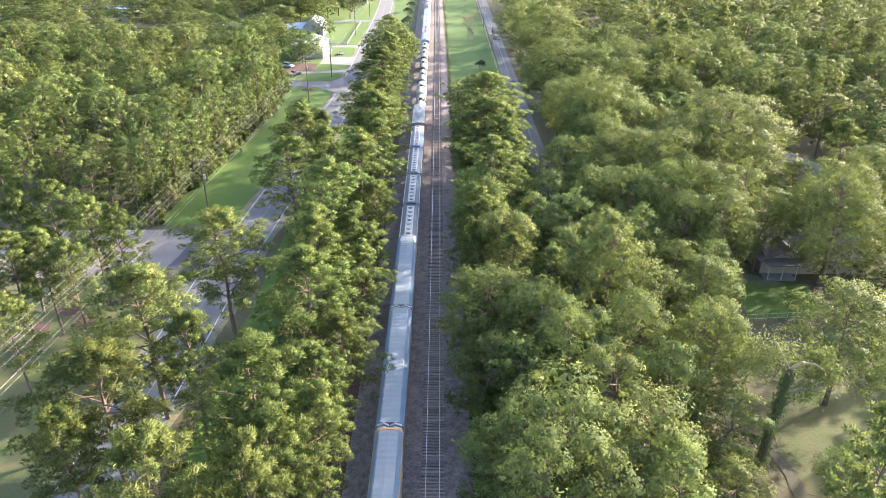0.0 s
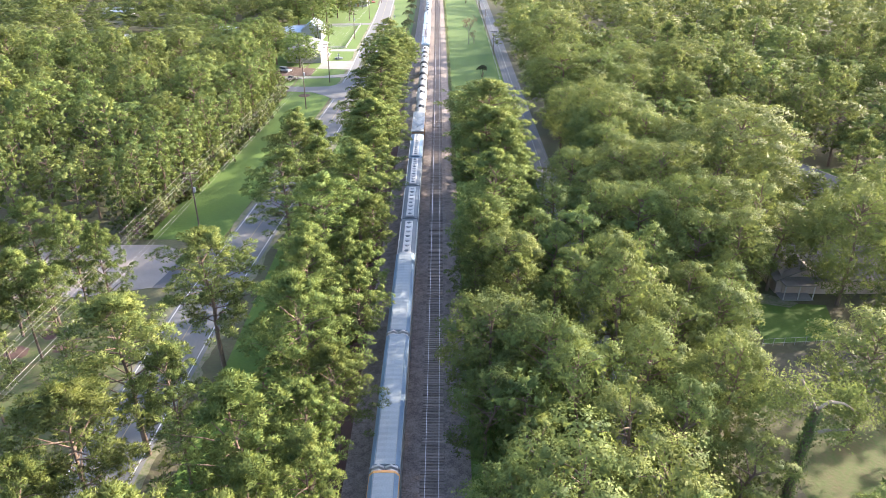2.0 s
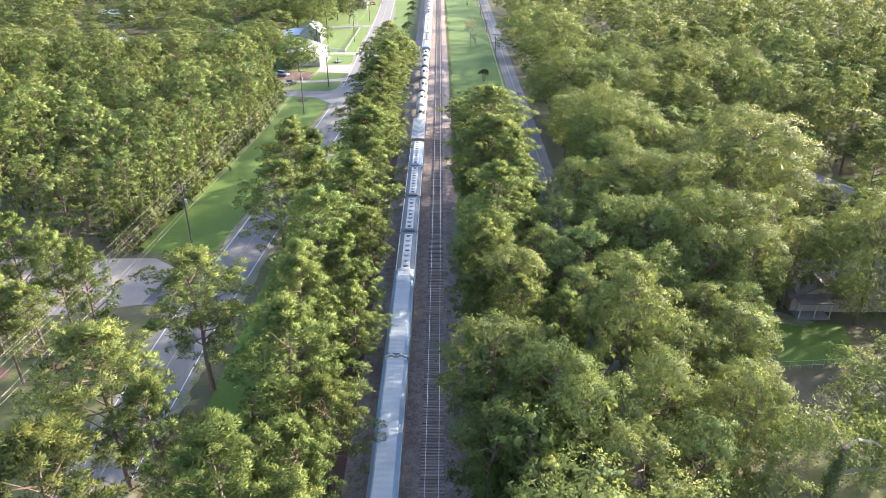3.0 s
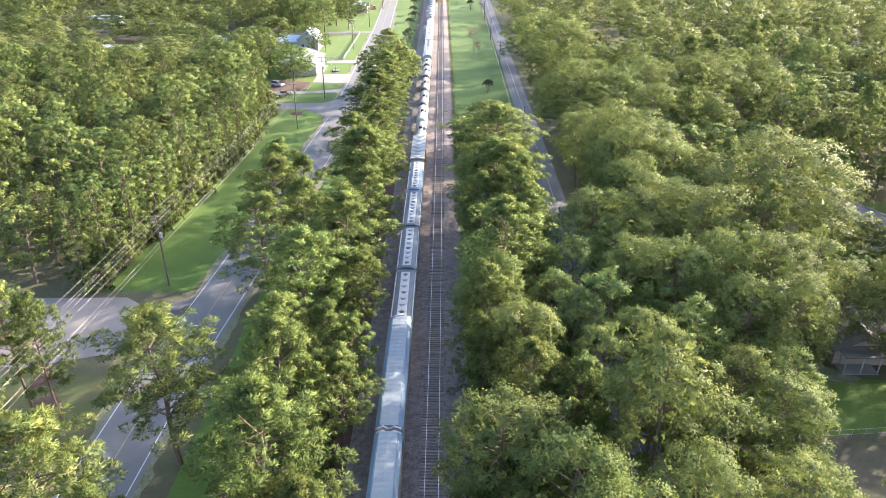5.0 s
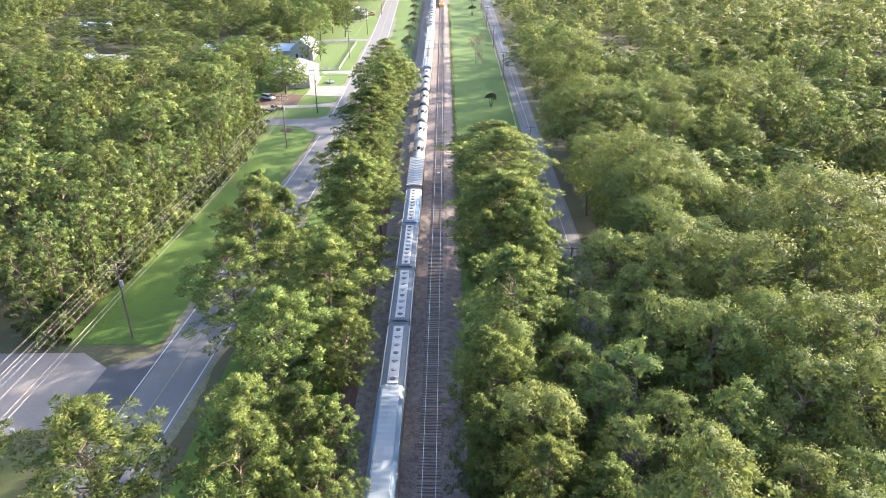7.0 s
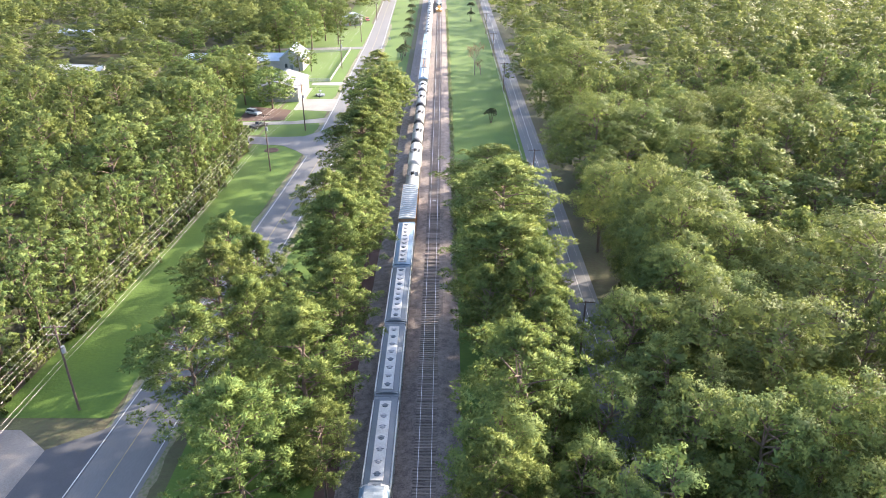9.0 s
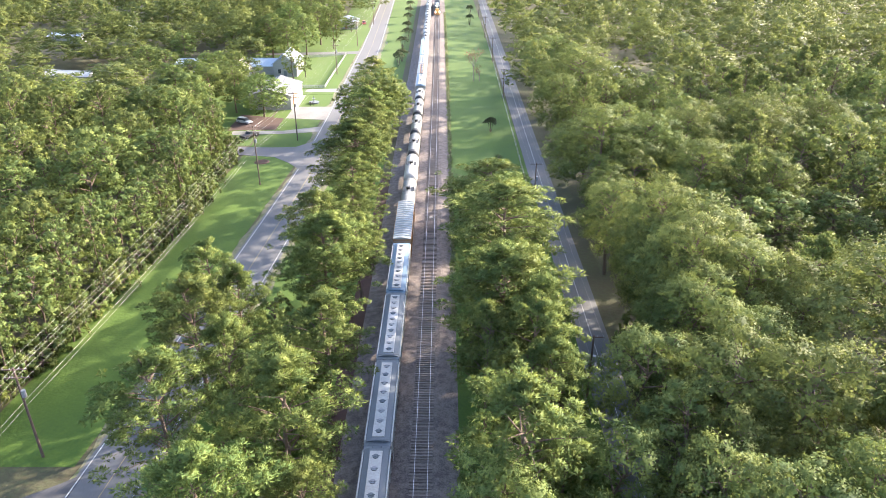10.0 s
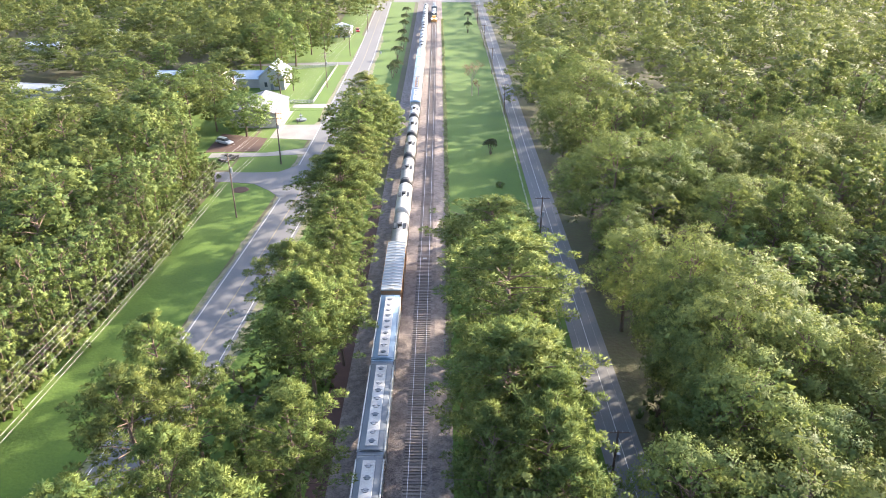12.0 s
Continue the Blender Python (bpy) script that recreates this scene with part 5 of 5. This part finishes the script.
def vehicle(name, paint, label, L=4.7, W=1.85, pickup=False):
    e = empty(name, pose(0, 0, 0), label, "car", "parked vehicles")
    bm = bmesh.new()
    sec = [(0.0, 0.45, 0.70), (0.05, 0.35, 0.80), (L * 0.27, 0.32, 0.98), (L * 0.72, 0.32, 1.02), (L - 0.05, 0.35, 0.95), (L, 0.45, 0.75)]
    loft(bm, [[(-W / 2, y, z0), (W / 2, y, z0), (W / 2, y, z1 - 0.12), (W / 2 - 0.1, y, z1), (-W / 2 + 0.1, y, z1), (-W / 2, y, z1 - 0.12)] for y, z0, z1 in sec])
    part("body", bm, paint, e)
    y0, y1 = (L * 0.30, L * 0.62) if pickup else (L * 0.26, L * 0.95)
    bm = bmesh.new()
    loft(bm, [[(-W / 2 + 0.12, y0, 0.98), (W / 2 - 0.12, y0, 0.98), (W / 2 - 0.12, y1, 0.98), (-W / 2 + 0.12, y1, 0.98)], [(-W / 2 + 0.28, y0 + 0.6, 1.62), (W / 2 - 0.28, y0 + 0.6, 1.62), (W / 2 - 0.28, y1 - 0.3, 1.62), (-W / 2 + 0.28, y1 - 0.3, 1.62)]])
    part("glasshouse", bm, GLASS, e)
    bm = bmesh.new()
    box(bm, -W / 2 + 0.26, W / 2 - 0.26, y0 + 0.58, y1 - 0.28, 1.6, 1.68, 0.03)
    part("roof", bm, paint, e)
    for x in (-W / 2 + 0.1, W / 2 - 0.1):
        for y in (L * 0.18, L * 0.80):
            bm = bmesh.new()
            tube(bm, (x - 0.1, y, 0.34), (x + 0.1, y, 0.34), 0.34, 0.34, 14)
            w = part("wheel", bm, RUBBER, e)
            bm = bmesh.new()
            tube(bm, (x - 0.11, y, 0.34), (x + 0.11, y, 0.34), 0.18, 0.18, 10)
            part("rim", bm, STEEL, w)
    for x in (-W / 2 + 0.3, W / 2 - 0.3):
        bm = bmesh.new()
        box(bm, x - 0.15, x + 0.15, -0.02, 0.06, 0.58, 0.72, 0.02)
        part("headlight", bm, CARWHITE, e)
    return e


put(vehicle("suv", SILVERPAINT, "pale silver SUV parked on brown ground"), -54.8, 256, 60, 0.09)
put(vehicle("pickup_truck", DARKPAINT, "dark pickup truck on the driveway", 5.3, 1.95, True), -50.8, 246.5, 150, 0.09)
put(vehicle("red_car", REDPAINT, "red car parked beside the highway"), -40.5, 428, 10, 0.05)

# pool
pool = empty("swimming_pool", pose(-87.5, 308, 0), "round turquoise garden pool", "pool")
bm = bmesh.new()
tube(bm, (0, 0, 0), (0, 0, 1.2), 2.7, 2.7, 28)
part("pool_wall", bm, POOL, pool)
bm = bmesh.new()
tube(bm, (0, 0, 1.2), (0, 0, 1.26), 2.75, 2.65, 28)
part("water", bm, POOL, pool)

# garden fountain and mailbox posts by the apron
fo = empty("garden_fountain", pose(-40.5, 279, 0.04), "small dark tiered fountain on the lawn", "fountain")
for nm, z0, z1, r0, r1 in (("basin", 0, 0.45, 1.5, 1.6), ("stem", 0.4, 1.5, 0.18, 0.12), ("bowl", 1.4, 1.6, 0.2, 0.6), ("finial", 1.6, 2.2, 0.1, 0.06)):
    bm = bmesh.new()
    tube(bm, (0, 0, z0), (0, 0, z1), r0, r1, 16)
    part(nm, bm, CARDARK, fo)
for x in (-41.0, -40.2):
    mb = empty("mailbox", pose(x, 275.6, 0.05), "dark mailbox on a post by the apron", "mailbox", "roadside mailboxes")
    bm = bmesh.new()
    box(bm, -0.07, 0.07, -0.07, 0.07, 0, 1.05)
    part("post", bm, CARBLACK, mb)
    bm = bmesh.new()
    box(bm, -0.14, 0.14, -0.28, 0.28, 1.05, 1.38, 0.06)
    part("box", bm, CARBLACK, mb)
mb = empty("road_marker", pose(-25.0, 374.3, 0.04), "white roadside marker post on grass", "marker")
bm = bmesh.new()
box(bm, -0.3, 0.3, -0.05, 0.05, 0.6, 1.5, 0.03)
part("panel", bm, CARWHITE, mb)
bm = bmesh.new()
tube(bm, (0, 0.08, -0.1), (0, 0.08, 1.4), 0.05, sides=6)
part("post", bm, CARGREY, mb)

mb = empty("lot_marker", pose(-51.3, 102.6, 0.02), "small white marker box at the car park corner", "marker")
bm = bmesh.new()
box(bm, -0.25, 0.25, -0.2, 0.2, 0.5, 1.3, 0.05)
part("cabinet", bm, CARWHITE, mb)
bm = bmesh.new()
box(bm, -0.06, 0.06, -0.06, 0.06, -0.1, 0.5)
part("post", bm, CARGREY, mb)

# track-side things
sp = empty("trackside_sign", pose(1.9, 162.1, 0.3), "small white disc sign on thin post", "sign")
bm = bmesh.new()
tube(bm, (0, 0, -0.2), (0, 0, 1.9), 0.05, sides=6)
part("post", bm, CARDARK, sp)
bm = bmesh.new()
tube(bm, (0, -0.05, 1.95), (0, -0.09, 1.95), 0.26, 0.26, 14)
part("disc", bm, CARWHITE, sp)
bm = bmesh.new()
box(bm, -0.35, 0.35, -0.22, 0.22, 0, 0.14, 0.04)
tagged(part("track_sensor", bm, CARWHITE), "white sensor plate between the rails", "sensor").matrix_basis = pose(track_x(190.4), 190.4, 0.55)

# pale tall grass along the ballast's foot
nr = np.random.default_rng(31)
n = 5200
yy = nr.uniform(150, 470, n)
P = np.stack([np.array([track_x(v) for v in yy]) + 4.15 + nr.normal(0, 0.28, n), yy, nr.uniform(0.1, 0.35, n)], 1)
FRINGE = foliage("pale_grass", (0.20, 0.23, 0.11), (0.30, 0.31, 0.17), (0.30, 0.33, 0.14), 0.3)
ob = new("grass_fringe", quads_mesh("grass_fringe", leaf_quads(P, nr.normal(size=P.shape) + np.array([0.8, 0, 0.2]), 0.5, nr), FRINGE))
tagged(ob, "pale unmown grass along the ballast", "grass", "", "stuff")

# ---- special trees ----


def bare_tree(x, y, h, name, label, material, seed, spread=0.42, levels=3, leafy=None):
    e = empty(name, pose(x, y, 0), label, "tree")
    rnd = random.Random(seed)
    bm = bmesh.new()
    tips = []

    def grow(p, d, L, r, lv):
        q = p + d * L
        tube(bm, p, q, r, r * 0.6, 6, False)
        if lv == 0:
            tips.append(q)
            return
        for k in range(3 if lv > 1 else 4):
            a = rnd.uniform(0, 6.28)
            nd = (d + Vector((math.cos(a), math.sin(a), rnd.uniform(-0.1, 0.5))) * spread * 1.6).normalized()
            grow(p.lerp(q, rnd.uniform(0.55, 1.0)), nd, L * rnd.uniform(0.5, 0.72), r * 0.5, lv - 1)

    grow(Vector((0, 0, -0.2)), Vector((0, 0, 1)), h * 0.45, 0.16, levels)
    part("branches", bm, material, e)
    if leafy:
        nr = np.random.default_rng(seed)
        P = np.array([tuple(t) for t in tips])
        P = np.repeat(P, 5, 0) + nr.normal(0, 0.4, (len(P) * 5, 3))
        o = new("crown", quads_mesh("crown", leaf_quads(P, nr.normal(size=P.shape) + np.array([0, 0, 0.6]), 0.26, nr), leafy))
        o.parent = e
    return e


REDLEAF = foliage("reddish_leaves", (0.14, 0.075, 0.05), (0.20, 0.12, 0.08), (0.22, 0.10, 0.06), 0.3)
bare_tree(10.7, 308, 13, "bare_tree", "half-bare reddish young tree on the grass strip", DEADWOOD, 3, 0.42, 4, REDLEAF)
bare_tree(12.9, 309, 6.0, "bare_tree", "small half-bare sapling on the grass strip", DEADWOOD, 5, 0.4, 3, REDLEAF)


def umbrella_tree(x, y, h, r, seed, label):
    e = empty("crepe_myrtle", pose(x, y, 0), label, "tree", "small trees on the grass strip")
    nr = np.random.default_rng(seed)
    bm = bmesh.new()
    for k in range(4):
        a = k * 1.57 + seed
        tube(bm, (0.1 * math.cos(a), 0.1 * math.sin(a), -0.1), (r * 0.45 * math.cos(a), r * 0.45 * math.sin(a), h * 0.8), 0.09, 0.04, 6, False)
    part("trunk", bm, BARK, e)
    n = 1100
    a = nr.uniform(0, 6.28, n)
    q = np.sqrt(nr.uniform(0, 1, n)) * r * (1 + 0.18 * np.sin(3 * a + seed))
    P = np.stack([q * np.cos(a), q * np.sin(a), h * 0.78 + (1 - (q / r) ** 2) * h * 0.22 + nr.normal(0, 0.22, n)], 1)
    o = new("crown", quads_mesh("crown", leaf_quads(P, np.stack([np.cos(a) * 0.5, np.sin(a) * 0.5, np.ones(n)], 1) + nr.normal(0, 0.4, (n, 3)), 0.30, nr), DARKLEAF))
    o.parent = e


for k, (x, y, h, r) in enumerate([(-17.2, 333, 5.0, 2.3), (-16.4, 341, 4.6, 2.6), (-17.6, 367, 4.8, 2.6), (-16.6, 388, 4.8, 2.9), (-17.8, 410, 4.4, 2.2), (-18.3, 434, 4.8, 2.5), (-19.2, 458, 4.4, 2.3), (-19.5, 480, 4.8, 2.6), (12.7, 428, 5.0, 2.0), (13.7, 460, 5.0, 2.0), (13.5, 249, 3.8, 1.8)]):
    umbrella_tree(x, y, h, r, k + 1, "small dark-leaved umbrella-shaped tree on mown grass")
plant("shrub", 14.3, 226.5, 1.3, 1.0, "shrubs on the grass strip")

# vine-wrapped snag with a crooked limb
snag = empty("dead_snag", pose(35.6, 58.6, 0), "broken dead trunk wrapped in vines with crooked limb", "tree")
bm = bmesh.new()
path = [(0, 0, -0.3), (0.2, 0.1, 4.5), (0.55, 0.3, 9), (0.75, 0.4, 13.2)]
for k in range(3):
    tube(bm, path[k], path[k + 1], 0.48 - 0.06 * k, 0.42 - 0.06 * k, 9, k == 2)
part("trunk", bm, BARK, snag)
for pts in ([(0.75, 0.4, 13.0), (1.9, 0.6, 13.8), (3.6, 0.9, 13.3), (5.6, 1.2, 11.8), (6.0, 1.2, 11.4)], [(0.75, 0.4, 12.8), (-0.2, 0.6, 14.6), (-1.2, 0.9, 16.2)], [(0.6, 0.4, 9.8), (2.6, 0.5, 10.3), (4.8, 0.7, 10.2)]):
    bm = bmesh.new()
    for k in range(len(pts) - 1):
        tube(bm, pts[k], pts[k + 1], 0.19 - 0.03 * k, 0.16 - 0.03 * k, 7)
    part("limb", bm, DEADWOOD, snag, "pale barkless crooked limb")
nr = np.random.default_rng(77)
zz = nr.uniform(0, 13, 2200)
aa = nr.uniform(0, 6.28, 2200)
rr = 0.42 + np.abs(nr.normal(0, 0.30, 2200)) * (1.5 - zz / 13)
P = np.stack([rr * np.cos(aa) + zz * 0.058, rr * np.sin(aa) + zz * 0.03, zz], 1)
o = new("vine_leaves", quads_mesh("vine_leaves", leaf_quads(P, np.stack([np.cos(aa), np.sin(aa), aa * 0 + 0.4], 1) + nr.normal(0, 0.4, P.shape), 0.22, nr), VINE))
o.parent = snag
for cx, cy, cz, n, s in ((5.2, 1.2, 12.0, 900, 1.0), (3.4, 0.8, 10.0, 600, 1.0), (-1.4, 0.9, 14.6, 1500, 1.5), (4.4, 2.0, 13.8, 500, 0.8), (-3.6, 1.5, 13.0, 1100, 1.4)):
    P = nr.normal(size=(n, 3)) * np.array([s, s * 0.8, s * 0.7]) + np.array([cx, cy, cz])
    o = new("leafy_bough", quads_mesh("leafy_bough", leaf_quads(P, nr.normal(size=P.shape) + np.array([0, 0, 0.5]), 0.26, nr), OAK))
    o.parent = snag

# village trees among the houses
for x, y, h, r in ((-52.6, 263.5, 12.5, 7.4), (-18.6, 245, 17, 9.4), (-16.0, 253, 15, 7.2), (-53.0, 309.5, 12, 3.4), (-49.5, 314, 8, 2.6), (-60, 338, 17, 5.5), (-68, 345, 18, 6.5), (-56, 352, 17, 6.0), (-47, 366, 17, 5.0), (-54, 375, 18, 6.5), (-65, 368, 19, 7.0), (-74, 360, 18, 7.2), (-60, 390, 18, 7.0), (-70, 385, 17, 6.5), (-50, 396, 16, 5.5), (-44.5, 408, 7, 4.6), (-58, 408, 17, 6), (-70, 402, 17, 7), (-82, 345, 13, 5), (-99, 333, 13, 5), (-84, 312, 10, 3.6)):
    oak(x, y, h, r, "trees among the village houses")
for x, y, h, r in ((-73, 243, 15, 5), (-67, 239, 15, 5), (-67, 249, 14, 5), (-70, 256, 15, 5), (-62, 268, 14, 5), (-70, 270, 15, 5), (-66, 283, 13, 5), (-74, 290, 14, 5.5), (-78, 280, 14, 5), (-64, 297, 11, 4.2), (-71, 303, 12, 4.4), (-79, 302, 10, 4.0), (-96, 305, 12, 5), (-104, 312, 12, 5), (-77, 262, 16, 5)):
    oak(x, y, h, r, "trees between woods and village")

# ---- single ties, nearest stretch of the running track ----
bm = bmesh.new()
box(bm, -1.3, 1.3, -0.115, 0.115, -0.14, 0.0)
tie = part("tie", bm, TIE, track_main)
for i in range(300):
    y = 46 + TIE_STEP * i
    o = tie if i == 0 else new("tie", tie.data)
    o.parent = track_main
    o.matrix_basis = pose(track_x(y) + random.uniform(-0.06, 0.06), y, 0.548 + random.uniform(-0.008, 0.008), 0, 0, random.uniform(-0.8, 0.8))
